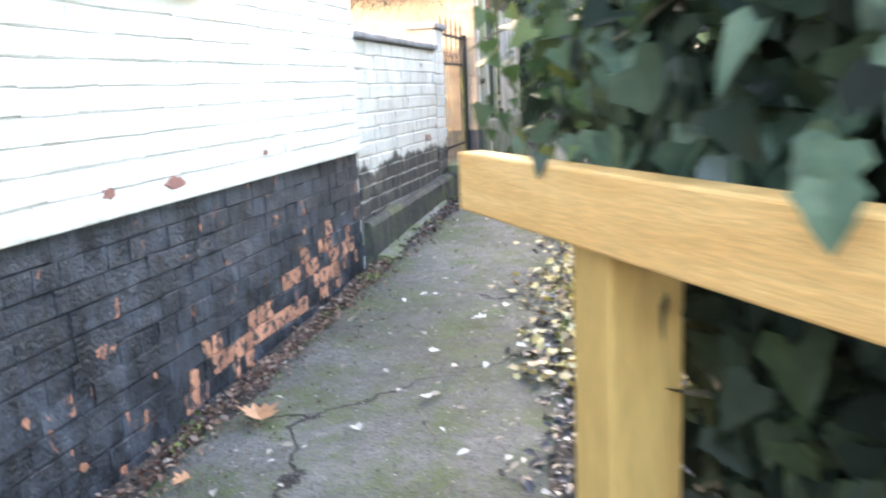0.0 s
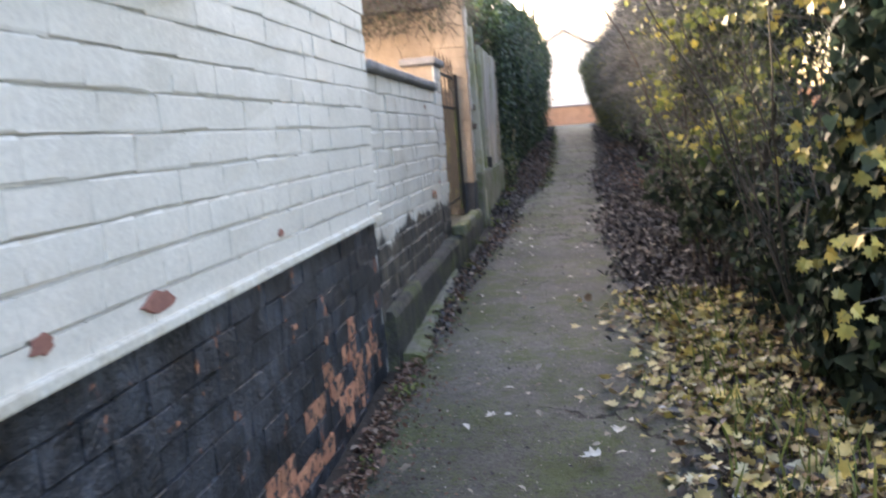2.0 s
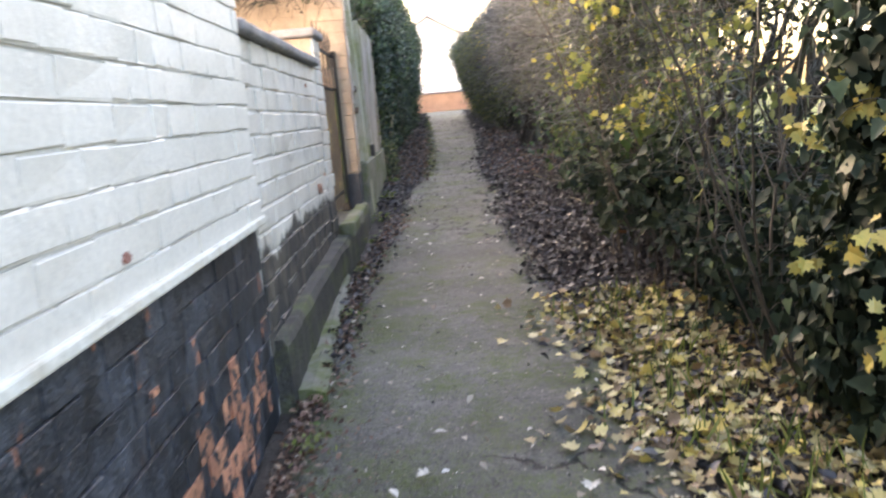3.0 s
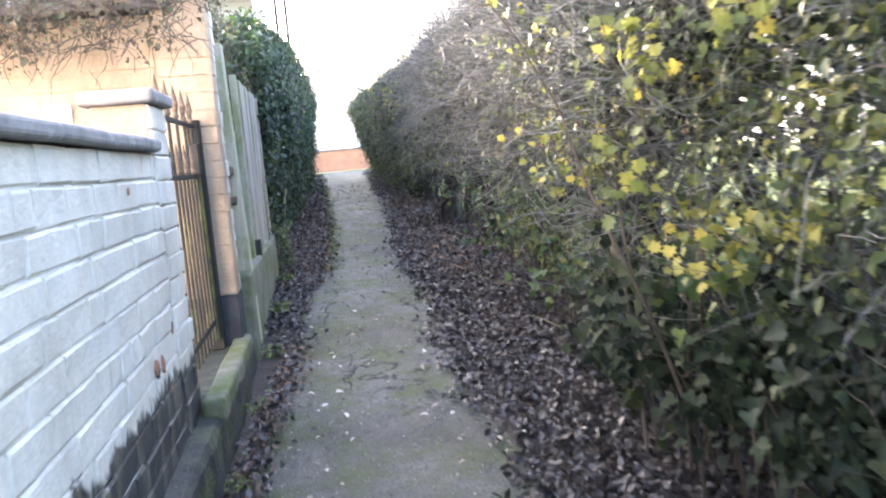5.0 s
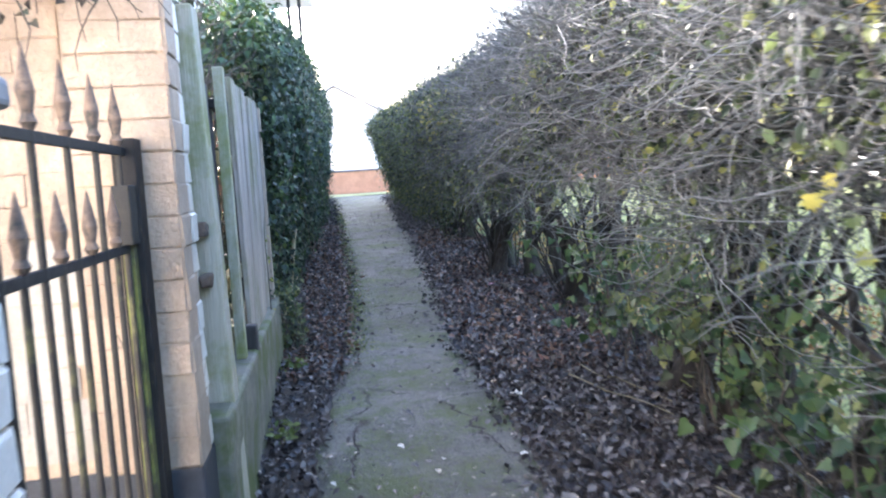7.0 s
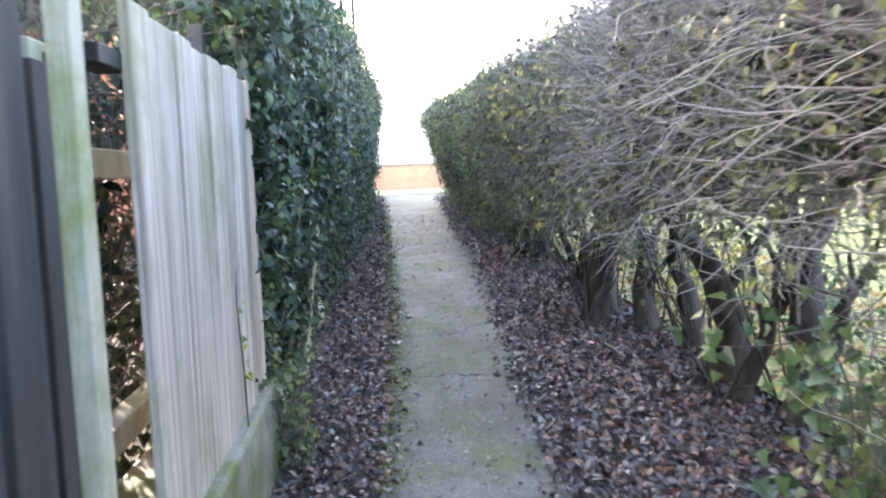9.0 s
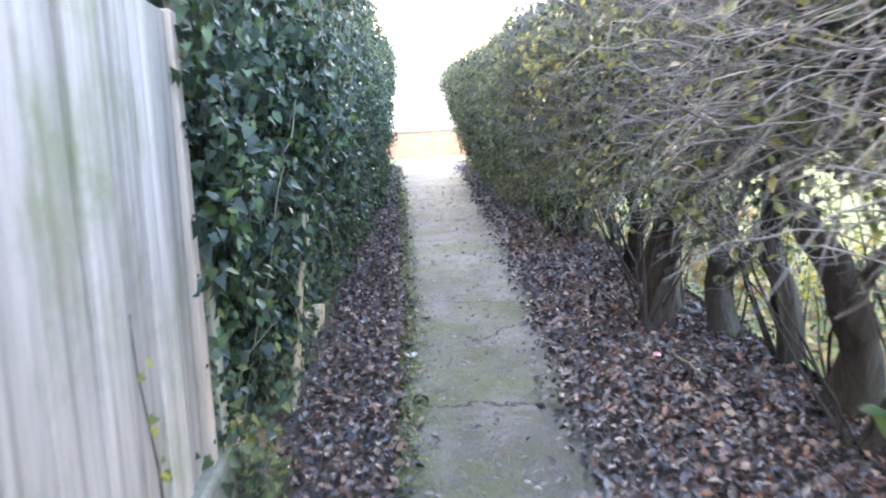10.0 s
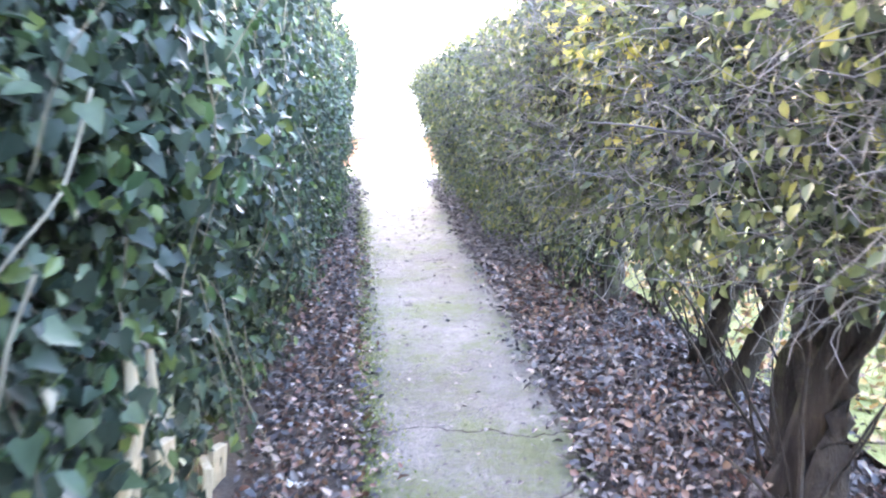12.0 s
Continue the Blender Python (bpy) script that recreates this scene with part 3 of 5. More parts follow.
win = thing("window_1", (WX - 0.12, 2, 1.7), "house window with honey-brown wooden frame and white blind", "window", kind="structure")
fx0, fx1 = WX - 0.1, WX - 0.014
for a in (WIN[0], (WIN[0] + WIN[1]) / 2 - 0.03, WIN[1] - 0.075):
    part("frame_stile", one_box(fx0, fx1, a, a + 0.075, WIN[2] + 0.003, WIN[3], 0.006), FRAME_WOOD, win)
for a in (WIN[2] + 0.003, WIN[3] - 0.07):
    part("frame_rail", one_box(fx0 + 0.004, fx1 - 0.004, WIN[0] + 0.075, WIN[1] - 0.075, a, a + 0.07, 0.006), WHITE_PAINT, win, "white lower rail")
for a, b in ((WIN[0] + 0.075, 2.035), (2.11, WIN[1] - 0.075)):
    part("pane", one_box(fx0 + 0.03, fx0 + 0.036, a, b, WIN[2] + 0.073, WIN[3] - 0.07), GLASS, win)
part("blind", one_box(fx0 - 0.06, fx0 - 0.056, WIN[0], WIN[1], WIN[2], WIN[3]), WHITE_PAINT, win, "white blind behind the glass")
part("reveal", one_box(fx0 - 0.06, fx0 - 0.003, WIN[1] - 0.002, WIN[1] + 0.012, WIN[2], WIN[3]), WHITE_PAINT, win)

# ---- low garden wall, pier, ledge ----
low = thing("wall_garden", (-1.7, 5.7, 0.4), "low white painted garden wall with dark damp base", "wall", kind="structure")
LX = -1.60
part("core", one_box(LX - 0.22, LX - 0.009, 4.562, 6.56, 0.2, 1.566), WHITE_MORTAR, low)
pier = thing("gate_pier", (-1.7, 6.72, 0.4), "square white painted brick gate pier with stone cap", "pier", kind="structure")
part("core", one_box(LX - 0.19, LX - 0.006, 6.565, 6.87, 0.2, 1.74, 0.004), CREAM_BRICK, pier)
coping = thing("coping", (-1.7, 5.6, 1.54), "grey weathered coping on the low wall", "coping", kind="structure")
y = 4.566
while y < 6.5:
    b = min(y + 0.45, 6.555)
    bm = one_box(LX - 0.26, LX + 0.035, y + 0.003, b - 0.003, 1.572, 1.616, 0.014, 3)
    part("coping_stone", roughen(bm, 0.004, 8), COPING, coping)
    y = b
bm = one_box(LX - 0.225, LX + 0.03, 6.53, 6.92, 1.742, 1.792, 0.014, 3)
part("pier_cap", roughen(bm, 0.004, 8), COPING, pier, "grey stone cap")

ledge = thing("ledge", (-1.5, 5.8, 0.2), "damp concrete ledge along the wall foot", "ledge", kind="structure")
bm = bmesh.new()
for y in np.linspace(4.6, 8.06, 64):
    top = 0.5 + (y - 4.7) * 0.031 if y < 6.95 else 0.6 + (y - 6.95) * 0.0
    o = 0.014 * noise.noise(Vector((0, y * 3, 2))) + 0.009 * noise.noise(Vector((0, y * 11, 2)))
    front = float(np.interp(y, [4.6, 5.4, 6.5, 7.2], [-1.545, -1.535, -1.51, -1.478]))
    for x, z in ((LX - 0.3, 0.0), (LX - 0.3, top), (front - 0.022 + o, top + o), (front - 0.006 + o, top - 0.03), (front + o, 0.0)):
        bm.verts.new((x, y, z))
bm.verts.ensure_lookup_table()
for i in range(63):
    for k in range(4):
        bm.faces.new([bm.verts[j] for j in (i * 5 + k, i * 5 + k + 1, i * 5 + k + 6, i * 5 + k + 5)])
bm.faces.new([bm.verts[k] for k in range(5)])
part("ledge_block", bm, DARK_CONCRETE, ledge)
bm = one_box(LX + 0.02, -1.485, 6.76, 8.05, 0.54, 0.628, 0.016)
part("gate_step", roughen(bm, 0.013, 6, 5), CONCRETE, ledge, "mossy concrete step at the gate")
kerb = thing("kerb_strip", (-1.45, 5.2, 0.25), "thin broken concrete kerb strip beside the path", "kerb", kind="structure")
bm = bmesh.new()
for y in np.linspace(4.66, 6.4, 16):
    w = 0.075 * (1.0 - (y - 4.55) / 2.2) + 0.02 * noise.noise(Vector((0, y * 7, 2)))
    z = float(ground_z(y))
    for x, zz in ((-1.6, z - 0.05), (-1.6, z + 0.05), (-1.52 + w * 0.3, z + 0.048), (-1.515 + w, z + 0.03), (-1.505 + w, z - 0.05)):
        bm.verts.new((x, y, zz))
bm.verts.ensure_lookup_table()
for i in range(15):
    for k in range(4):
        bm.faces.new([bm.verts[j] for j in (i * 5 + k, i * 5 + k + 1, i * 5 + k + 6, i * 5 + k + 5)])
bm.faces.new([bm.verts[k] for k in range(5)])
part("kerb_slab", bm, CONCRETE, kerb)

# ---- iron gate ----
gate = thing("iron_gate", (-1.63, 7.4, 0.64), "rusting black iron gate with spear-topped bars", "gate")
GX, G0, G1 = -1.64, 6.93, 7.84
for z in (1.715, 1.47, 0.74):
    part("rail", one_box(GX - 0.006, GX + 0.006, G0, G1 + 0.04, z, z + 0.022, 0.002), IRON, gate)
part("stile", one_box(GX - 0.012, GX + 0.012, G0 - 0.02, G0, 0.66, 1.76, 0.002), IRON, gate)
part("hinge_post", one_box(GX - 0.03, GX + 0.03, G1, G1 + 0.075, 0.6, 1.76, 0.004), IRON, gate, "flat black hinge post")
part("slam_stile", one_box(GX - 0.014, GX + 0.014, G1 - 0.04, G1 - 0.003, 0.66, 1.62, 0.003), MOSS_IRON, gate, "algae-green closing stile")
part("lock_box", one_box(GX - 0.02, GX + 0.024, G1 - 0.075, G1 - 0.004, 1.49, 1.64, 0.004), GATE_IRON, gate, "rusty lock box")


def bar(z0, z1, y, tip):
    s = Soup()
    s.tube([(GX, y, z0), (GX, y, z1)], 0.0075, 0.0075, 6)
    ob = s.done("bar", GATE_IRON, gate)
    s = Soup()
    for a, b, r0, r1 in ((0.0, 0.1, 0.008, 0.016), (0.1, 0.2, 0.016, 0.01), (0.2, 0.3, 0.01, 0.013), (0.3, 0.45, 0.013, 0.017), (0.45, 1.0, 0.017, 0.001)):
        s.tube([(GX, y, z1 + tip * a), (GX, y, z1 + tip * b)], r0, r1, 6)
    s.done("spear_tip", RUST, ob, "rusty cast spear tip")


for i in range(9):
    y = G0 + 0.05 + i * (G1 - G0 - 0.1) / 8
    tall = i % 2 == 0
    bar(0.66, 1.735 if tall else 1.49, y, 0.155 if tall else 0.14)

# ---- shed ----
SY = 7.95
shed = thing("wall_shed", (-3, 8.6, 0.6), "cream painted brick shed wall", "wall", kind="structure")
part("core", one_box(-4.6, -1.56, SY + 0.005, 8.1, 0.3, 2.3), CREAM_MORTAR, shed)
part("pier_core", one_box(-1.788, -1.529, SY - 0.03, 8.13, 0.86, 2.5, 0.004), CREAM_MORTAR, shed)
bm = one_box(-1.8, -1.525, SY - 0.03, 8.15, 0.5, 0.86, 0.008)
part("black_foot", roughen(bm, 0.004, 8), SILL, shed, "black painted pier foot")
part("black_base", roughen(one_box(-3.4, -1.805, SY - 0.006, SY + 0.02, 0.3, 0.862, 0.003), 0.002, 6), SILL, shed, "black painted wall base")
part("side_wall", one_box(-4.6, -2.7, 8.103, 9.3, 0.3, 2.28), CREAM_MORTAR, shed)
part("roof", one_box(-4.8, -1.7, SY - 0.1, 9.5, 2.31, 2.37, 0.01), SLATE, shed, "flat dark shed roof")

# ---- fence ----
plinth = thing("fence_plinth", (-1.6, 9.5, 0.5), "mossy concrete gravel board under the fence", "plinth", kind="structure")
bm = one_box(-1.78, -1.475, 8.16, 10.9, 0.3, 0.93, 0.015)
part("plinth_block", roughen(bm, 0.012, 3, 5), CONCRETE, plinth)
fence = thing("timber_fence", (-1.55, 9.5, 0.93), "old weathered timber fence with gaps", "fence")
lean = pose(0, 0, 0, 0, -1.2, 0)
part("post", roughen(one_box(-1.605, -1.49, 8.33, 8.44, 0.5, 2.2, 0.006, turn=lean), 0.005, 5), GREEN_WOOD, fence, "algae-green square post")
for i in range(6):
    y = 8.47 + i * 0.085
    part("pale", one_box(-1.575 - 0.01 * (i % 2), -1.555 - 0.01 * (i % 2), y, y + 0.07, 0.92, 1.98 + 0.05 * rnd.random(), 0.003), DARK_WOOD, fence, "black pale")
# Three pales added to darken the gap, where only shade lies.
for i in range(3):
    y = 9.08 + i * 0.085
    part("pale", one_box(-1.615, -1.6, y, y + 0.075, 0.92, 1.95 + 0.05 * rnd.random(), 0.003), DARK_WOOD, fence, "black pale")
part("batten", roughen(one_box(-1.548, -1.507, 9.0, 9.06, 0.93, 2.1, 0.004), 0.004, 6), GREEN_WOOD, fence)
part("arris_rail", one_box(-1.73, -1.668, 8.4, 10.75, 1.75, 1.82, 0.004), GREEN_WOOD, fence)
part("lower_rail", one_box(-1.73, -1.668, 8.4, 10.75, 1.1, 1.17, 0.004), GREEN_WOOD, fence)
part("post", one_box(-1.73, -1.63, 9.15, 9.25, 0.5, 2.0, 0.006), GREEN_WOOD, fence)
y_next = 9.36
for i, width in enumerate((0.15, 0.2, 0.17, 0.2, 0.16, 0.19, 0.15, 0.153)):
    y = y_next
    y_next += width
    top = 2.13 + 0.02 * rnd.random() - (0.02 if i == 7 else 0)
    bm = one_box(-1.535 - 0.006 * (i % 2), -1.512 - 0.006 * (i % 2), y + 0.002, y + width - 0.002, 0.88 + 0.06 * rnd.random(), top, 0.004, turn=pose(0, 0, 0, 0, rnd.uniform(-0.5, 0.5), rnd.uniform(-1.5, 1.5)))
    for v in bm.verts:
        if v.co.z > top - 0.03 and abs(v.co.y - y - width / 2) > width * 0.36:
            v.co.z -= 0.035
    part("board", roughen(bm, 0.003, 6), GREY_WOOD, fence)
part("end_batten", roughen(one_box(-1.565, -1.503, 10.735, 10.8, 0.9, 2.1, 0.005), 0.004, 7), TAN_WOOD, fence, "tan end batten with rusty nails")
for z in (1.0, 1.22, 1.45, 1.62, 1.8, 1.93):
    b = bmesh.new()
    bmesh.ops.create_uvsphere(b, u_segments=8, v_segments=5, radius=0.006, matrix=Matrix.Translation((-1.503, 10.768 + rnd.uniform(-0.01, 0.01), z + rnd.uniform(-0.03, 0.03))))
    part("nail", b, IRON, fence, "rusty nail head")
part("stump", roughen(one_box(-1.53, -1.477, 9.2, 9.27, 0.9, 1.03, 0.006), 0.004, 8), DARK_WOOD, fence, "black rotten post stump")
for z in (1.34, 1.5):
    part("hinge", roughen(one_box(-1.55, -1.512, 8.262, 8.334, z - 0.028, z + 0.014, 0.007), 0.01, 25), RUST, fence, "rusty old hinge")
part("bracket", one_box(-1.6, -1.535, 9.22, 9.4, 1.96, 2.0, 0.004), IRON, fence, "rusty iron bracket")
for y in (11.1, 13.0, 14.9, 16.8, 18.7, 20.6):
    part("post", one_box(-1.66, -1.56, y, y + 0.1, 0.5, float(ground_z(y)) + 1.75, 0.006), GREEN_WOOD, fence)
    # Hidden panels added as a dark core that stops light through the ivy.
    part("panel", one_box(-1.72, -1.665, y - 0.3, y + 1.6, float(ground_z(y)) + 0.1, float(ground_z(y)) + 1.7, 0.004), DARK_WOOD, fence, "dark core panel added under ivy to block light")

for y, z0, z1, tw in ((11.0, 0.6, 0.98, 8), (12.55, 0.65, 1.25, -4), (13.1, 0.7, 1.0, 6), (13.3, 0.7, 0.96, -7)):
    stake = thing("fence_stake", (-1.44, y, z0), "pale rotten fence stake among the ivy", "stake", "stakes among the ivy")
    bm = one_box(-1.51, -1.48, y, y + 0.1, z0, z1 - 0.12, 0.004, turn=pose(0, 0, 0, tw, 2, tw * 3))
    part("stake_board", roughen(bm, 0.012, 9, 2), PALE_WOOD, stake)
for y, z0, z1, w in ((12.07, 1.2, 1.475, 0.035), (12.2, 1.3, 1.46, 0.03)):
    splinter = thing("broken_stake", (-1.39, y, z0), "split cream-coloured stake standing out of the ivy", "stake", "split stakes in the ivy")
    s = Soup()
    s.tube([(-1.5, y - 0.01, 0.6), (-1.42, y - 0.005, z0), (-1.385, y + 0.01, (z0 + z1) / 2), (-1.39, y + 0.02, z1)], w * 0.6, w * 0.35, 7, 0.2)
    s.done("splintered_wood", PALE_WOOD, splinter)


def fence_sprig():
    h = thing("ivy_sprig", (-1.49, 10.28, 1.0), "thin ivy sprig climbing the weathered fence boards", "ivy")
    s = Soup()
    pts = [(-1.495, 10.3, 0.92), (-1.494, 10.277, 1.12), (-1.493, 10.24, 1.24), (-1.492, 10.208, 1.34), (-1.488, 10.19, 1.41), (-1.48, 10.165, 1.46)]
    s.tube(pts, 0.0035, 0.0015, 5)
    s.done("stem", BROWN_TWIG, h)
    at = np.array([np.array(pts[k]) + (0.012, rng.normal(0, 0.02), rng.normal(0, 0.02)) for k in (0, 0, 0, 1, 1, 1, 2, 2, 3, 3)])
    scatter("foliage", IVY_LEAF, at, hanging(len(at), (1.0, -0.6, 0.4), 0.4), rng.uniform(0.018, 0.034, len(at)), YELLOW_LEAF, h, "pale small ivy leaves")


def plinth_weeds():
    h = thing("weed_clump", (-1.46, 10.92, 0.6), "yellow-green weeds and ivy at the fence end", "weeds")
    at = np.stack([rng.uniform(-1.56, -1.34, 420), rng.normal(10.9, 0.12, 420), 0.6 + 0.42 * rng.random(420) ** 1.5], -1)
    s = Soup()
    for p in at[:40]:
        s.tube(wander((p[0], p[1], 0.58), (rng.normal(0, 0.2), rng.normal(0, 0.2), 1), rng.uniform(0.2, 0.42), 6, 0.15), 0.003, 0.0012, 4)
    s.done("stemwork", BROWN_TWIG, h)
    scatter("foliage", IVY_LEAF, at, hanging(len(at), (0.7, -0.7, 0.5), 0.7), rng.uniform(0.02, 0.042, len(at)), HEDGE_LEAF, h, "small yellow-green leaves")


# White block put in for a bright spot of unknown cause.
plate = thing("white_plate", (-2.28, SY - 0.01, 1.82), "small white block put in for the bright spot on the shed wall", "plate")
part("plate", one_box(-2.35, -2.22, SY - 0.022, SY - 0.002, 1.79, 1.89, 0.004), WHITE_PAINT, plate)

# ---- handrail at the start ----
rail = thing("handrail", (-0.05, 1.1, 0), "new pale pine handrail on a square post", "handrail")
tip, end = Vector((-0.28, 1.28, 1.095)), Vector((0.41, 0.225, 1.12))
along = (end - tip).normalized()
ang = math.degrees(math.atan2(along.y, along.x))
mid = (tip + end) / 2 + Vector((-along.y, along.x, 0)) * 0.022
bm = bmesh.new()
box(bm, -(end - tip).length / 2, (end - tip).length / 2, -0.0225, 0.0225, -0.0465, 0.0465, 0.004)
bmesh.ops.transform(bm, matrix=Matrix.Translation(mid) @ pose(0, 0, 0, 0, 0, ang), verts=bm.verts[:])
part("rail", bm, NEW_WOOD, rail)
for d in (0.34, 1.12):
    c = tip + along * d + Vector((-along.y, along.x, 0)) * 0.095
    bm = bmesh.new()
    box(bm, -0.052, 0.052, -0.052, 0.052, -1.2, 0.02, 0.005)
    bmesh.ops.transform(bm, matrix=Matrix.Translation(c) @ pose(0, 0, 0, 0, 0, ang - 3), verts=bm.verts[:])
    part("post", bm, POST_WOOD, rail)

# ---- planting ----
def clumped(n, per, sampler, spread):
    c = np.array([sampler() for _ in range(max(1, n // per))])
    at = np.repeat(c, per, axis=0)
    return at + rng.normal(0, 1, at.shape) * spread


def left_face(y, z):
    """x of the ivy hedge's face; it bulges towards the path further on."""
    h = z - float(ground_z(y))
    base = np.interp(y, [10.6, 12, 14, 16, 19, 22], [-1.5, -1.42, -1.36, -1.24, -1.12, -1.08])
    low = np.interp(h, [0, 0.3, 0.9, 1.8, 2.3, 2.7], [-0.12, -0.1, 0.0, 0.06, -0.05, -0.35])
    return base + low + 0.11 * noise.noise(Vector((y * 1.1, z * 1.3, 3))) + 0.05 * noise.noise(Vector((y * 3.5, z * 3.5, 8)))


def left_top(y):
    return np.interp(y, [10.4, 11, 12, 14, 18, 22], [2.1, 2.45, 2.75, 3.05, 3.3, 3.3])


fence_sprig()
plinth_weeds()


def ivy_hedge(y0, y1, n):
    h = thing("ivy_hedge", (-1.6, (y0 + y1) / 2, float(ground_z(y0))), "tall dense dark green ivy hedge over an old fence", "hedge", "ivy hedges")

    def face():
        y = rng.uniform(y0, y1)
        g = float(ground_z(y))
        z = rng.uniform(g + 0.06, left_top(y) + 0.1)
        pocket = 0.2 if noise.noise(Vector((y * 4.5, z * 4.0, 15))) < -0.05 else 0.0
        return left_face(y, z) - pocket - abs(rng.normal(0, 0.06)), y, z

    def top():
        y = rng.uniform(y0, y1)
        x = rng.uniform(-3.0, left_face(y, left_top(y)))
        return x, y, left_top(y) + rng.normal(0.05, 0.08) + 0.15 * noise.noise(Vector((x * 2, y * 2, 1)))

    near = y0 < 14
    at = clumped(n, 12, face, 0.05)
    scatter("foliage", IVY_LEAF if near else OVAL, at, hanging(len(at), (1.0, -0.35, 0.45), 0.75), rng.uniform(0.024, 0.054, len(at)), IVY, h, "dark ivy leaves")
    at = clumped(n // 3, 12, top, 0.06)
    scatter("top_foliage", OVAL, at, hanging(len(at), (0.4, -0.3, 1.0), 0.6), rng.uniform(0.04, 0.08, len(at)), IVY_WARM, h, "ivy leaves on the top")
    at = clumped(n // 5, 8, face, 0.05) + np.array([0.02, 0, 0])
    scatter("pale_foliage", OVAL, at, hanging(len(at), (0.9, -0.4, 0.4), 0.7), rng.uniform(0.03, 0.06, len(at)), IVY_WARM, h, "paler green leaves")
    s = Soup()
    for _ in range(int((y1 - y0) * 20)):
        x, y, z = face()
        pts = wander((x + 0.05, y, z), (0.12, rng.normal(0, 0.5), rng.normal(-0.2, 0.9)), rng.uniform(0.2, 0.6), 8, 0.2, 0.1)
        pts[:, 1] = np.maximum(pts[:, 1], 10.85)
        s.tube(pts, 0.0022, 0.001, 4)
    for _ in range(int((y1 - y0) * 5) if near else 0):
        y = rng.uniform(max(y0, 11.3), y1)
        z = rng.uniform(1.5, left_top(y))
        pts = wander((left_face(y, z) + 0.03, y, z), (0.02, rng.normal(0, 0.25), -1), rng.uniform(0.5, 1.1), 12, 0.12, 0.05)
        pts[:, 0] = [left_face(q[1], q[2]) + 0.035 for q in pts]
        s.tube(pts, 0.0035, 0.0015, 5)
    s.done("stemwork", IVY_STEM, h, "thin trailing stems")
    return h


for a, b, n in ((10.8, 12.6, 14000), (12.6, 15.0, 15000), (15.0, 18.5, 14000), (18.5, 22.3, 12000)):
    ivy_hedge(a, b, n)


def right_face(y, z):
    h = z - float(ground_z(y))
    base = np.interp(y, [4.4, 7, 9, 12, 16, 22], [0.2, -0.05, -0.02, 0.0, -0.1, -0.14])
    low = np.interp(h, [0, 0.4, 0.9, 1.5, 2.1], [0.3, 0.22, 0.02, -0.04, 0.15])
    return base + low + 0.12 * noise.noise(Vector((y * 1.2, z * 1.2, 13))) + 0.06 * noise.noise(Vector((y * 4, z * 4, 18)))


def right_top(y):
    return np.interp(y, [4, 6, 8.4, 11.4, 17, 23], [2.3, 2.25, 2.3, 2.45, 2.7, 2.85]) + 0.12 * noise.noise(Vector((0, y * 1.7, 5)))


TRUNKS = [(0.29, 7.21, 0.085), (0.55, 6.6, 0.07), (0.62, 7.5, 0.05), (0.51, 7.91, 0.07), (0.6, 8.5, 0.06), (0.5, 8.9, 0.05), (0.48, 9.32, 0.08), (0.34, 12.99, 0.06), (0.68, 11.58, 0.085), (0.72, 10.9, 0.09), (0.3, 12.76, 0.05), (0.62, 12.6, 0.07), (0.6, 14.28, 0.06), (0.56, 13.9, 0.05), (0.47, 13.14, 0.08), (0.55, 11.2, 0.045), (0.7, 12.1, 0.05)]


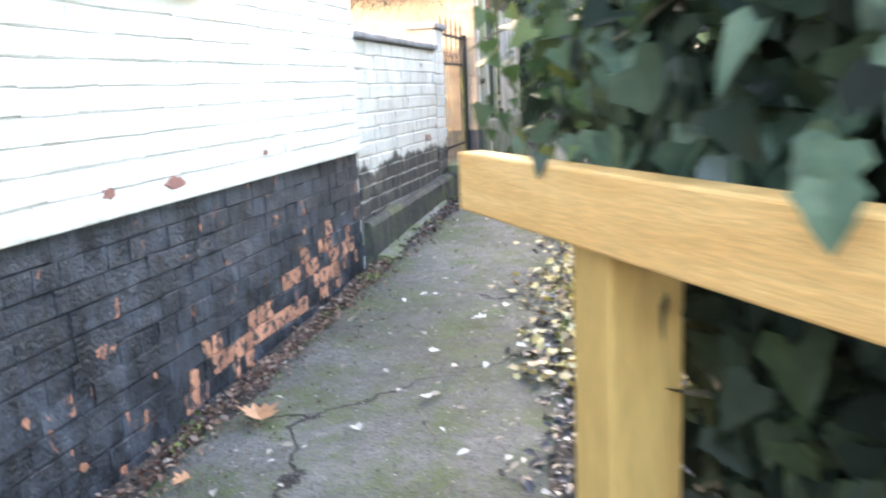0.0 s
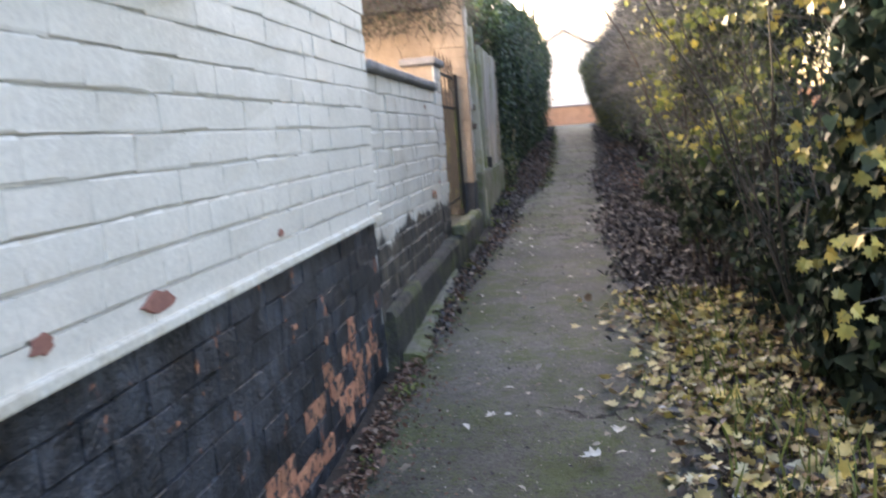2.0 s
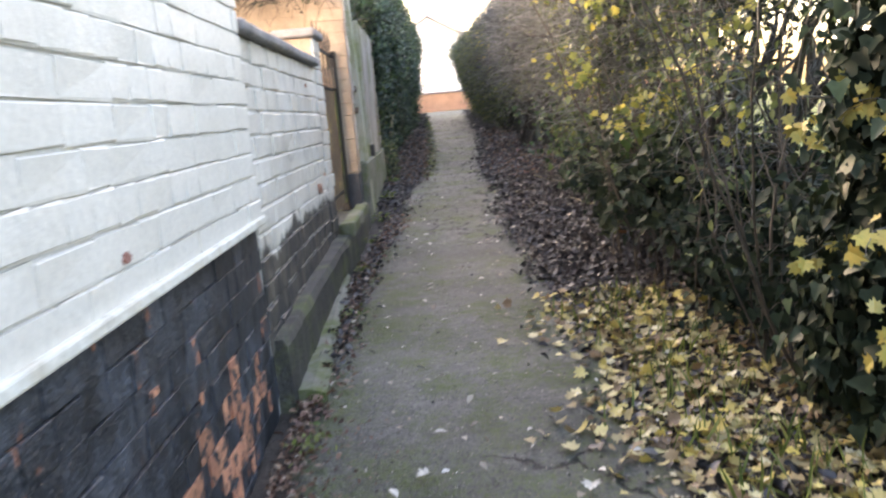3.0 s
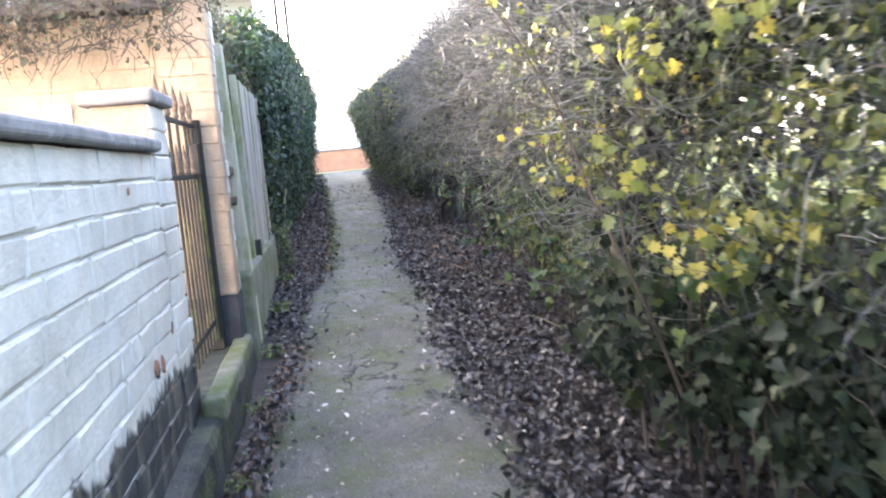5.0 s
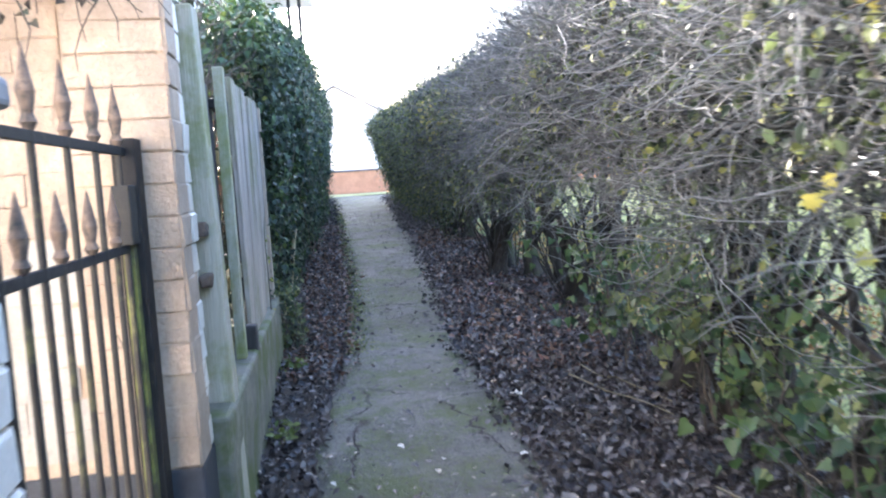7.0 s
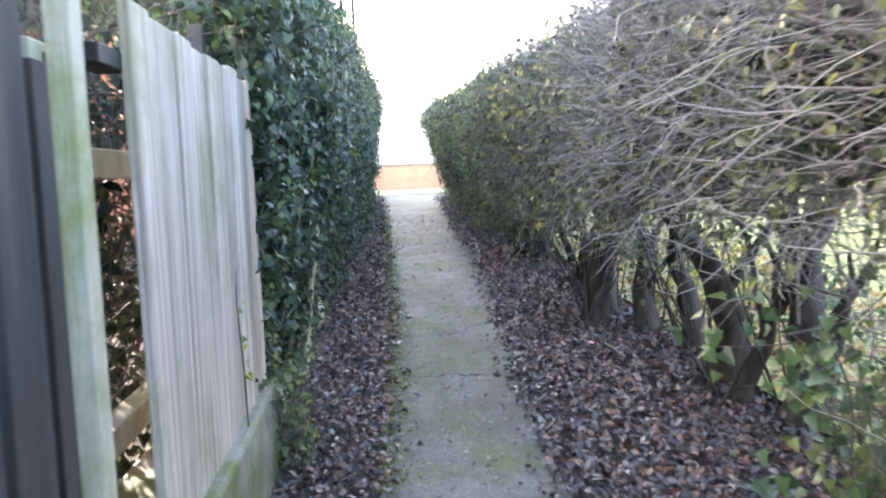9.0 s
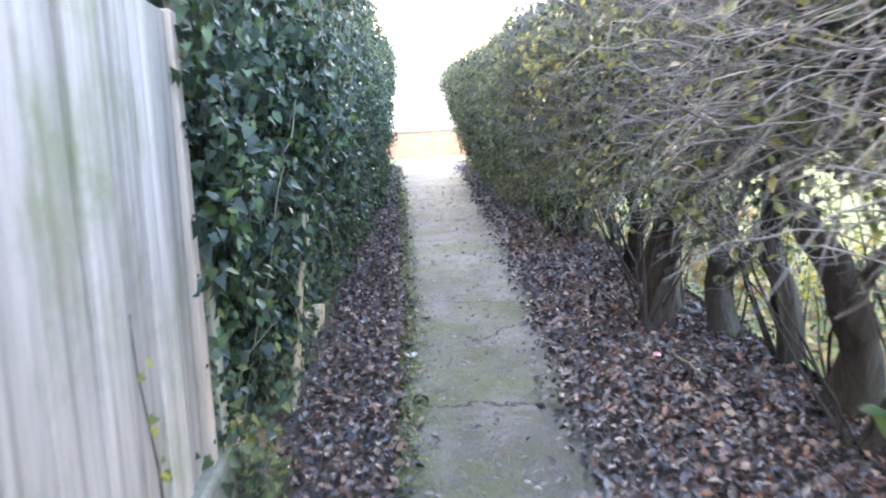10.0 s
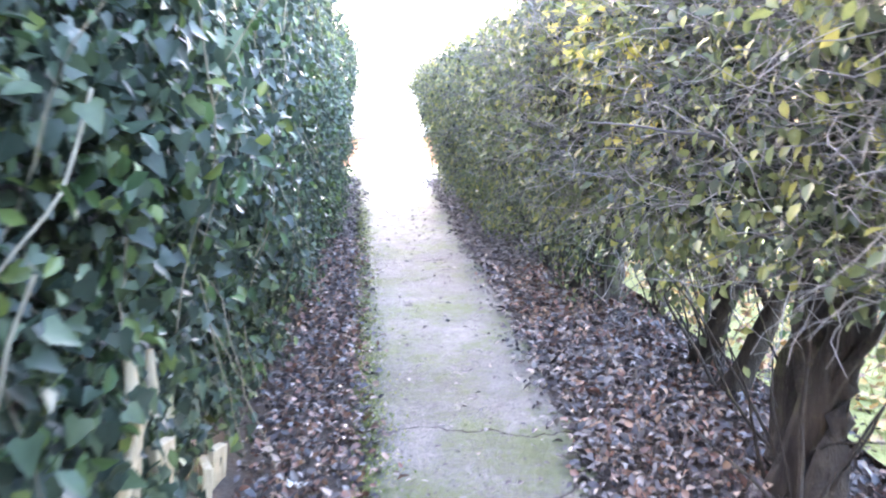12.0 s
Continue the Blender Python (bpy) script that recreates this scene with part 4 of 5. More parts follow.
def hedge_shrub(y0, y1, leaves, twigs, trunks, foot, thick=0.75, far=False, bare=False):
    g = float(ground_z((y0 + y1) / 2))
    h = thing("hedge_shrub", (0.5, (y0 + y1) / 2, g), "overgrown twiggy hedge shrub with dark trunks", "hedge", "hedge shrubs along the path")
    known = [t for t in TRUNKS if y0 <= t[1] < y1]
    for i in range(max(trunks, len(known))):
        y = y0 + (i + rng.uniform(0.25, 0.75)) * (y1 - y0) / trunks
        x = rng.uniform(0.34, 0.75)
        r = rng.choice((0.028, 0.04, 0.055, 0.075))
        if known:
            if i >= len(known):
                break
            x, y, r = known[i]
        z = float(ground_z(y))
        s = Soup()
        pts = wander((x, y, z - 0.05), (rng.normal(0.04, 0.12), rng.normal(0, 0.25), 1), rng.uniform(1.2, 1.6), 14, 0.11)
        pts[:, 0] = np.maximum(pts[:, 0], 0.2)
        s.tube(pts, r * 1.1, 0.008, 13, 0.24, 0.45)
        for _ in range(5):
            a = rng.uniform(0, 2 * math.pi)
            base = (x + 1.3 * r * math.cos(a), y + 1.3 * r * math.sin(a), z - 0.02)
            s.tube(wander(base, (rng.normal(-0.05, 0.25), rng.normal(0, 0.3), 1), rng.uniform(0.4, 1.2), 8, 0.12), rng.uniform(0.004, 0.012), 0.002, 5)
        for _ in range(9 if bare else 5):
            k = rng.integers(3, 12)
            limb = wander(pts[k] + np.array([0.01, 0, 0]), (rng.normal(0.25, 0.2), rng.normal(0, 0.6), rng.uniform(0.7, 1.2)), rng.uniform(0.5, 0.9), 7, 0.14)
            limb[:, 0] = np.maximum(limb[:, 0], 0.2)
            s.tube(limb, r * 0.4, 0.008, 6)
        s.done("trunk", BARK, h)

    power = [0.75]

    def face():
        y = rng.uniform(y0, y1)
        gz = float(ground_z(y))
        low = max(0.05, foot + 0.42 * noise.noise(Vector((y * 1.9, 0, 31))) - 0.25 * rng.random() ** 3)
        if bare and rng.random() < 0.92:
            low = 1.0 + 0.3 * noise.noise(Vector((y * 1.6, 0, 41)))
        z = gz + low + (right_top(y) - gz - low) * rng.uniform(0, 1) ** power[0]
        return right_face(y, z) + abs(rng.normal(0, 0.12)), y, z

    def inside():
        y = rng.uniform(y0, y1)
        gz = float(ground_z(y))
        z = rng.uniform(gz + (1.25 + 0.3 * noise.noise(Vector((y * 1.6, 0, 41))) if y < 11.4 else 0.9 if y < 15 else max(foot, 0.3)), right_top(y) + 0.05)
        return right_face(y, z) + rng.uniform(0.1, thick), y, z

    s = Soup()
    for _ in range(twigs):
        x, y, z = face() if rng.random() < 0.75 else inside()
        gz = float(ground_z(y))
        up = np.interp(z - gz, [0, 1, 2.2], [0.1, 0.25, 0.7])
        if bare:
            side = rng.choice((-1, 1))
            pts = wander((x + 0.12, y, z), (-rng.uniform(-0.2, 0.9), side * rng.uniform(0.2, 1.0), rng.normal(up * 0.9, 0.4)), rng.uniform(0.2, 0.75), 9, 0.32)
            if z > gz + 0.9:
                pts[:, 2] = np.maximum(pts[:, 2], gz + 0.85 + 0.4 * (pts[:, 2] - gz - 0.85))
            s.tube(pts, rng.uniform(0.0013, 0.0034) if rng.random() < 0.97 else 0.0055, 0.001, 4)
        else:
            s.tube(wander((x + 0.15, y, z), (-rng.uniform(0.2, 1), rng.normal(0, 0.8), rng.normal(up, 0.5)), rng.uniform(0.2, 0.55), 7, 0.3), rng.uniform(0.0014, 0.0036), 0.0011, 3)
    for _ in range(int((y1 - y0) * 18) if 9 < y0 < 15 else 0):
        y = rng.uniform(y0, y1)
        s.tube(wander((rng.uniform(0.2, 0.8), y, right_top(y) - 0.15), (rng.normal(0, 0.15), rng.normal(0, 0.2), 1), rng.uniform(0.3, 0.85), 7, 0.12), 0.003, 0.0012, 3)
    s.done("branchwork", TWIG, h, "bare grey twigs")
    power[0] = 0.8
    at = clumped(int(leaves * (0.36 if bare else 0.9 if far else 0.6)), 5, face, 0.06)
    scatter("foliage", SMALL if far else OVAL, at, hanging(len(at), (-0.9, -0.4, 0.5), 0.8), rng.uniform(0.025, 0.055, len(at)), HEDGE_LEAF, h, "small green and yellow leaves")
    # Inner leaves carry painted shade as a dark backing for the twigs.
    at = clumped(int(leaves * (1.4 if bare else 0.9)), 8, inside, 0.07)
    scatter("inner_foliage", SMALL, at, hanging(len(at), (-0.5, -0.3, 0.5), 1.0), rng.uniform(0.035, 0.065, len(at)), SHADE_LEAF, h, "inner leaves with shade put into their colour")
    return h


for a, b, lv, tw, tr, ft in ((5.1, 6.0, 3600, 1300, 4, 0.6), (6.0, 7.6, 4600, 4400, 6, 0.5), (7.6, 9.4, 6500, 5000, 7, 0.45), (9.4, 11.4, 8000, 5000, 7, 0.85), (11.4, 13.2, 7500, 3400, 6, 0.8), (13.2, 15.0, 8000, 3200, 8, 0.72), (15.0, 17.5, 10000, 2000, 8, 0.3), (17.5, 20.0, 11000, 1200, 6, 0.1), (20.0, 22.6, 11000, 900, 3, 0.05)):
    hedge_shrub(a, b, lv, tw, tr, ft, far=a > 13, bare=5.9 < a < 11)



def ivy_tree():
    h = thing("ivy_clad_tree", (0.42, 4.0, 0.19), "tree trunk thickly clad in dark ivy", "tree")
    s = Soup()
    pts = wander((0.42, 4.0, 0.1), (0.0, 0.02, 1), 3.4, 10, 0.04)
    s.tube(pts, 0.13, 0.09, 10)
    s.done("trunk", BARK, h)

    def skin():
        z = 0.2 + 3.2 * rng.random()
        a = rng.uniform(0, 2 * math.pi)
        r = np.interp(z, [0.2, 0.8, 1.6, 3.4], [0.42, 0.34, 0.27, 0.28]) + 0.08 * noise.noise(Vector((math.cos(a) * 2, math.sin(a) * 2, z * 2)))
        r *= rng.uniform(0.75, 1.0)
        return 0.42 + r * math.cos(a), 4.0 + r * math.sin(a), z

    at = clumped(7500, 5, skin, 0.045)
    out = at - np.array([0.42, 4.0, 0])
    out[:, 2] = 0.1
    # Deeper ivy layer, its shade put into the leaf colour.
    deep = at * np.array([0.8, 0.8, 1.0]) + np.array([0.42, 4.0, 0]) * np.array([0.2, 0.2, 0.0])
    scatter("inner_foliage", IVY_LEAF, deep, hanging(len(at), out * 3, 0.6), rng.uniform(0.04, 0.07, len(at)), SHADE_LEAF, h, "inner ivy leaves coloured dark for shade")
    at, out = at[:2200], out[:2200]
    scatter("ivy_foliage", IVY_LEAF, at, hanging(len(at), out * 3 + np.array([0, 0, 0.3]), 0.6), rng.uniform(0.03, 0.062, len(at)), IVY, h, "dark glossy ivy leaves")


ivy_tree()


def yellow_shrub(name, label, centre, size, stems, n, leaf, material, sizes, twig=BROWN_TWIG, low=0.0):
    """Upright thin stems with autumn leaves."""
    cx, cy, cz = centre
    h = thing(name, (cx, cy, float(ground_z(cy))), label, "shrub", "shrubs beside the path")
    s = Soup()
    spots = []
    for _ in range(stems):
        x, y = cx + rng.uniform(-0.4, 0.5) * size[0], cy + rng.uniform(-0.5, 0.5) * size[1]
        pts = wander((x, y, float(ground_z(y)) - 0.02), (rng.normal(-0.02, 0.12), rng.normal(0, 0.18), 1), size[2] * rng.uniform(0.7, 1.05), 9, 0.1)
        s.tube(pts, rng.uniform(0.004, 0.009), 0.002, 5)
        for _ in range(7):
            k = rng.integers(3, 10)
            br = wander(pts[k], (rng.normal(-0.1, 0.6), rng.normal(0, 0.6), 0.3), rng.uniform(0.12, 0.32), 5, 0.2, 0.08)
            s.tube(br, 0.003, 0.0012, 3)
            spots += list(br[2:])
    s.done("stemwork", twig, h, "thin upright stems")
    spots = np.array(spots)
    spots = spots[spots[:, 0] > -0.28 + 0.1 * (spots[:, 1] < 4.8)]
    spots = spots[spots[:, 2] > ground_z(spots[:, 1]) + low]
    at = np.repeat(spots[rng.integers(0, len(spots), n // 6 + 1)], 6, axis=0)[:n] + rng.normal(0, 0.05, (n, 3))
    scatter("foliage", leaf, at, hanging(n, (-0.6, -0.6, 0.6), 0.8), rng.uniform(*sizes, n), material, h, "yellow-green autumn leaves")


rng = np.random.default_rng(12)
yellow_shrub("field_maple_shrub", "yellow-leaved maple shrub with thin upright stems", (0.16, 5.75, 0), (0.6, 1.3, 2.3), 13, 900, MAPLE_LEAF, YELLOW_LEAF, (0.026, 0.052), BROWN_TWIG, 0.8)
yellow_shrub("thin_stemmed_shrub", "thin-stemmed shrub with few dull green leaves", (0.42, 4.85, 0), (0.7, 1.2, 1.9), 32, 420, OVAL, HEDGE_LEAF, (0.022, 0.045))
# Both green shrubs use leaves darkened to imitate the shadow under the hedge.
yellow_shrub("green_shrub", "leafy shrub under the hedge, leaves darkened for shade", (0.36, 5.9, 0), (0.7, 2.0, 0.8), 34, 4800, IVY_LEAF, SHADE_LEAF, (0.03, 0.06))
yellow_shrub("green_shrub", "low evergreen growth beside the ivy-clad tree, darkened for shade", (0.46, 4.95, 0), (0.6, 1.0, 0.5), 22, 2600, IVY_LEAF, SHADE_LEAF, (0.028, 0.055))
yellow_shrub("bramble", "bright green bramble sprays among dark stems", (0.24, 5.9, 0), (0.5, 1.5, 0.9), 8, 190, IVY_LEAF, IVY_WARM, (0.04, 0.07))
yellow_shrub("bramble", "few broad bright green leaves at the hedge foot", (0.3, 7.75, 0), (0.3, 0.7, 0.3), 5, 70, IVY_LEAF, IVY_WARM, (0.04, 0.07))
# The first bramble also takes the leaf colour darkened for shade.
for y, x, tall, n, kind in ((6.6, 0.42, 0.5, 150, SHADE_LEAF), (7.3, 0.5, 0.5, 190, HEDGE_LEAF), (7.9, 0.5, 0.7, 280, IVY_WARM), (8.5, 0.5, 0.7, 300, HEDGE_LEAF), (9.0, 0.46, 0.8, 360, IVY_WARM), (9.7, 0.48, 0.75, 380, IVY_WARM), (10.3, 0.62, 0.5, 160, HEDGE_LEAF)):
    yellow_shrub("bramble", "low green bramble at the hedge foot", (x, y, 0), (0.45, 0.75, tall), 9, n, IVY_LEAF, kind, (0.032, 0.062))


for y in (7.0, 11.8, 12.9, 14.0, 15.0):
    yellow_shrub("undergrowth", "low yellowing undergrowth behind the hedge trunks", (1.25, y, 0), (0.6, 1.1, 0.5), 12, 360, OVAL, rnd.choice((YELLOW_LEAF, IVY_WARM)), (0.03, 0.06))


def yellow_sprig():
    h = thing("yellow_sprig", (0.1, 13.6, 1.9), "sprig of yellow leaves growing out of the hedge", "branch")
    s = Soup()
    spots = []
    for k in range(9):
        pts = wander((0.15, 13.2 + 0.14 * k, 1.9 + 0.03 * k), (-0.6, rng.normal(0, 0.4), 0.6), rng.uniform(0.3, 0.5), 7, 0.2)
        s.tube(pts, 0.004, 0.0015, 4)
        spots += list(pts[2:])
    s.tube(wander((0.05, 12.75, 1.75), (-0.5, -0.25, 0.45), 0.5, 9, 0.14, 0.13), 0.007, 0.002, 5)
    s.done("stemwork", TWIG, h, "bare grey stems")
    spots = np.array(spots)
    at = spots[rng.integers(0, len(spots), 240)] + rng.normal(0, 0.05, (240, 3))
    scatter("foliage", MAPLE_LEAF, at, hanging(240, (-0.7, -0.6, 0.5), 0.7), rng.uniform(0.03, 0.055, 240), YELLOW_LEAF, h, "yellow leaves")


yellow_sprig()


def maple_branch():
    """Yellow maple leaves on a branch that hangs in front of the ivy-clad tree; each leaf is a part."""
    h = thing("maple_branch", (0.42, 3.95, 1.9), "hanging branch with large yellow maple leaves", "branch")
    s = Soup()
    spots = []
    for z, yy, ln in ((1.14, 3.95, 0.5), (1.2, 4.0, 0.45), (1.1, 3.85, 0.4), (0.66, 3.72, 0.5), (0.76, 3.8, 0.5), (0.84, 3.78, 0.45), (1.62, 4.3, 0.62), (1.7, 4.25, 0.55)):
        main = wander((0.55, yy, z + 0.06), (-1, rng.normal(0, 0.15), -0.05), ln, 8, 0.12, 0.03)
        s.tube(main, 0.007, 0.002, 5)
        for k in range(3, 9):
            br = wander(main[k], (rng.normal(-0.2, 0.5), rng.normal(-0.2, 0.5), -0.3), 0.1, 4, 0.2)
            s.tube(br, 0.002, 0.001, 3)
            spots += list(br[1:])
    s.done("branchwork", TWIG, h, "bare pale twigs")
    me = bpy.data.meshes.new("leaf")
    me.from_pydata([tuple(p) for p in MAPLE_LEAF[0]], [], [tuple(int(i) for i in f) for f in MAPLE_LEAF[1]])
    me.materials.append(YELLOW_OWN)
    for _ in range(230):
        p = spots[rng.integers(0, len(spots))] + rng.normal(0, 0.03, 3)
        r = hanging(1, (-0.6, -0.8, 0.4), 0.6)[0]
        m = Matrix.Translation(p) @ Matrix([list(q) for q in r]).to_4x4() @ Matrix.Scale(rng.uniform(0.032, 0.06), 4)
        ob = new("leaf", me)
        ob.matrix_basis = m
        adopt(ob, h)


YELLOW_OWN = surface("golden_maple_leaf", (0.58, 0.42, 0.1), (0.42, 0.37, 0.1), rough=0.5, scale=20, fine=60, vary=0.3, bumps=(0.2, 0.2))
rng = np.random.default_rng(33)
maple_branch()
IVY_OWN = surface("large_ivy_leaf", (0.05, 0.088, 0.06), (0.09, 0.14, 0.088), rough=0.42, scale=25, fine=80, vary=0.45, bumps=(0.3, 0.2), dist=0.003)


def rail_ivy():
    """Ivy that climbs over the handrail; the large leaves are parts."""
    h = thing("ivy_bush", (0.45, 1.4, 0.0), "dark large-leaved ivy growing over the handrail", "ivy")
    side = Vector((-along.y, along.x, 0))

    def inner():
        d, o = rng.uniform(0.16, 1.2), rng.uniform(0.14, 1.3)
        p = tip + along * d + side * o
        z = rng.uniform(0.05, 2.3) if o > 0.2 else rng.uniform(1.2, 2.2)
        lead = np.interp(z, [0, 1.05, 1.2, 1.6, 2.3], [0.24, 0.22, 0.0, 0.0, 0.1])
        return p.x + along.x * lead, p.y + along.y * lead, z

    at = clumped(15000, 6, inner, 0.05)
    scatter("inner_foliage", IVY_LEAF, at, hanging(len(at), (-0.6, -0.7, 0.4), 0.7), rng.uniform(0.05, 0.095, len(at)), IVY, h, "dark inner ivy leaves")
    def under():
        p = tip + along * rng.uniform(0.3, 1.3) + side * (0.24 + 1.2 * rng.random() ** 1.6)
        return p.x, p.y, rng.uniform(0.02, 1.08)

    # Ivy below the rail, with its shade painted into the leaves.
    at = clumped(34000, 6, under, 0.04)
    scatter("lower_foliage", IVY_LEAF, at, hanging(len(at), (-0.6, -0.7, 0.4), 0.7), rng.uniform(0.04, 0.075, len(at)), SHADE_LEAF, h, "ivy leaves under the rail, coloured dark for shade")
    me = bpy.data.meshes.new("leaf")
    me.from_pydata([tuple(p) for p in IVY_LEAF[0]], [], [tuple(int(i) for i in f) for f in IVY_LEAF[1]])
    me.materials.append(IVY_OWN)
    for k in range(260):
        d = rng.uniform(0.0, 0.3) if k > 190 else rng.uniform(0.22, 1.15)
        top = rng.random() < 0.95
        z = 1.16 + 0.7 * rng.random() ** 1.8 if top else rng.uniform(0.45, 1.05)
        o = rng.uniform(0.06, 0.2) if top else rng.uniform(0.2, 0.32)
        if not top:
            d = max(d, 0.7)
        p = tip + along * d + side * o
        r = hanging(1, (-along.y * -1 - 0.3, -0.8, 0.3), 0.45, 1.2)[0]
        ob = new("leaf", me)
        ob.matrix_basis = Matrix.Translation((p.x, p.y, z)) @ Matrix([list(q) for q in r]).to_4x4() @ Matrix.Scale(rng.uniform(0.055, 0.09) * (0.55 if d < 0.24 else 0.95), 4)
        adopt(ob, h)
    for d, z, o in ((0.3, 1.165, 0.0), (0.78, 1.175, -0.02), (0.75, 1.2, 0.02), (0.92, 1.17, -0.03)):
        p = tip + along * d + side * o
        r = hanging(1, (-0.45, -0.85, 0.2), 0.2, 2.0)[0]
        ob = new("leaf", me)
        ob.matrix_basis = Matrix.Translation((p.x, p.y, z)) @ Matrix([list(q) for q in r]).to_4x4() @ Matrix.Scale(0.032 if o == 0 else 0.055, 4)
        adopt(ob, h)
    at = np.array([tip + along * rng.uniform(-0.06, 0.32) + side * rng.uniform(0.03, 0.3) for _ in range(420)])
    at[:, 2] = 1.13 + 0.75 * rng.random(420) ** 1.2
    scatter("pale_foliage", IVY_LEAF, at, hanging(420, (-0.6, -0.8, 0.4), 0.7), rng.uniform(0.02, 0.045, 420), IVY_WARM, h, "small yellow-green leaves at the tip")
    s = Soup()
    for _ in range(70):
        d = rng.uniform(-0.03, 0.6)
        p = tip + along * d + side * 0.25
        s.tube(wander((p.x, p.y, rng.uniform(1.3, 1.9)), rng.normal(0, 1, 3), rng.uniform(0.15, 0.4), 6, 0.25), 0.004, 0.002, 5)
    s.done("stemwork", IVY_STEM, h, "pale brown ivy stems")


rng = np.random.default_rng(21)
rail_ivy()


def shed_ivy():
    h = thing("roof_ivy", (-2.6, 8.6, 2.37), "tangled brown and green ivy heaped on the shed roof", "ivy")

    def heap():
        x, y = rng.uniform(-4.4, -1.55), SY - 0.22 + 1.8 * rng.random() ** 1.7
        top = 2.55 + 0.2 * noise.noise(Vector((x * 1.5, y * 1.5, 0)))
        z = rng.uniform(2.12, top) if y < SY - 0.05 else rng.uniform(2.38, top)
        return x, y, z

    at = clumped(9000, 8, heap, 0.05)
    scatter("foliage", IVY_LEAF, at, hanging(len(at), (0.1, -0.8, 0.5), 0.8), rng.uniform(0.016, 0.034, len(at)), DRY_IVY, h)
    s = Soup()
    for _ in range(2600):
        x, y, z = heap()
        s.tube(wander((x, y - 0.03, z), (rng.normal(0, 0.6), -0.6, -0.25), rng.uniform(0.12, 0.34), 6, 0.3, 0.12), 0.0035, 0.0012, 3)
    s.done("stemwork", BROWN_TWIG, h, "dry brown hanging stems")


shed_ivy()


def scrub():
    h = thing("scrub", (-1.95, 9.4, 0.5), "dry brown scrub behind the fence", "shrub")
    s = Soup()
    for _ in range(1700):
        p = (rng.uniform(-2.4, -1.72), rng.uniform(8.2, 10.7), rng.uniform(1.0, 2.25))
        pts = wander(p, (rng.normal(0.0, 0.5), rng.normal(0, 0.7), 0.8), rng.uniform(0.3, 0.7), 6, 0.2)
        pts[:, 0] = np.minimum(pts[:, 0], np.where(pts[:, 2] > 2.2, -1.45, -1.7))
        s.tube(pts, 0.004, 0.0015, 3)
    s.done("stemwork", BROWN_TWIG, h)

    def sp():
        return rng.uniform(-2.7, -1.78), rng.uniform(8.2, 10.8), rng.uniform(0.35, 2.2)
    # Leaves in the shade-darkened colour, filling the gap in the fence.
    at = clumped(18000, 6, sp, 0.05)
    scatter("foliage", OVAL, at, hanging(len(at), (0.5, -0.5, 0.5), 0.8), rng.uniform(0.035, 0.07, len(at)), SHADE_LEAF, h)


scrub()

# ---- fallen leaves and weeds ----
def litter(name, label, n, leaf, material, where, sizes, tilt=0.4, lift=0.012):
    at = np.array([where() for _ in range(n)])
    z = ground_z(at[:, 1]) + lift + np.abs(rng.normal(0, 0.012, n))
    at = np.stack([at[:, 0], at[:, 1], z], -1)
    return tagged(scatter(name, leaf, at, lying(n, tilt), rng.uniform(*sizes, n), material), label, "leaves", kind="stuff")


def right_strip(y0, y1, inner=0.0, outer=0.7, fade=0.07):
    def f():
        y = rng.uniform(y0, y1)
        a = path_edges(y)[1]
        return a + inner + (outer - inner) * rng.random() + 0.1 * noise.noise(Vector((y * 2, 3, 3))) - abs(rng.normal(0, fade)), y
    return f


def left_strip(y0, y1, w=0.4, fade=0.06):
    def f():
        y = rng.uniform(y0, y1)
        a = path_edges(y)[0]
        return a - w * rng.random() + abs(rng.normal(0, fade)), y
    return f


def on_path(y0, y1):
    def f():
        y = rng.uniform(y0, y1)
        a, b = path_edges(y)
        return b - (b - a) * rng.random() ** 1.6, y
    return f


litter("leaf_litter", "rotting dark brown leaf litter under the hedge", 26000, OVAL, LITTER_DARK, right_strip(5.5, 15, 0.0, 1.15), (0.02, 0.052), tilt=0.7)
litter("leaf_litter", "dark leaf litter along the far hedge foot", 6000, OVAL, LITTER_DARK, right_strip(14, 23, 0.0, 0.7), (0.03, 0.06))
litter("leaf_litter", "pale yellow and brown maple leaf litter", 2300, MAPLE_LEAF, LITTER_PALE, right_strip(2.9, 5.7, 0.0, 0.75, 0.14), (0.022, 0.058), tilt=0.45)
litter("leaf_litter", "bleached leaf scraps beside the handrail", 80, OVAL, LITTER_GREY, right_strip(1.9, 3.4, 0.0, 0.3, 0.15), (0.02, 0.05), tilt=0.4)
litter("leaf_litter", "dark rotting leaves under the yellow ones", 3500, OVAL, LITTER_DARK, right_strip(1.0, 6.2, 0.0, 0.8, 0.1), (0.03, 0.06), lift=0.004)
litter("leaf_litter", "brown leaves along the fence foot", 10000, OVAL, LITTER_DARK, left_strip(8.2, 23.5, 0.45), (0.018, 0.048), tilt=0.6)
litter("leaf_litter", "red-brown leaves among the dark litter", 8000, OVAL, LITTER_RED, right_strip(9.8, 16.5, 0.08, 1.3), (0.02, 0.05), tilt=0.7)
litter("leaf_litter", "orange and yellow leaves on the grass behind the hedge", 5200, MAPLE_LEAF, LITTER_GOLD, lambda: (rng.uniform(0.75, 2.4), rng.uniform(7.5, 16.5)), (0.03, 0.06), tilt=0.5, lift=0.05)
litter("leaf_litter", "red-brown leaves along the ivy foot", 3600, OVAL, LITTER_RED, left_strip(10, 18, 0.4), (0.02, 0.05), tilt=0.6)
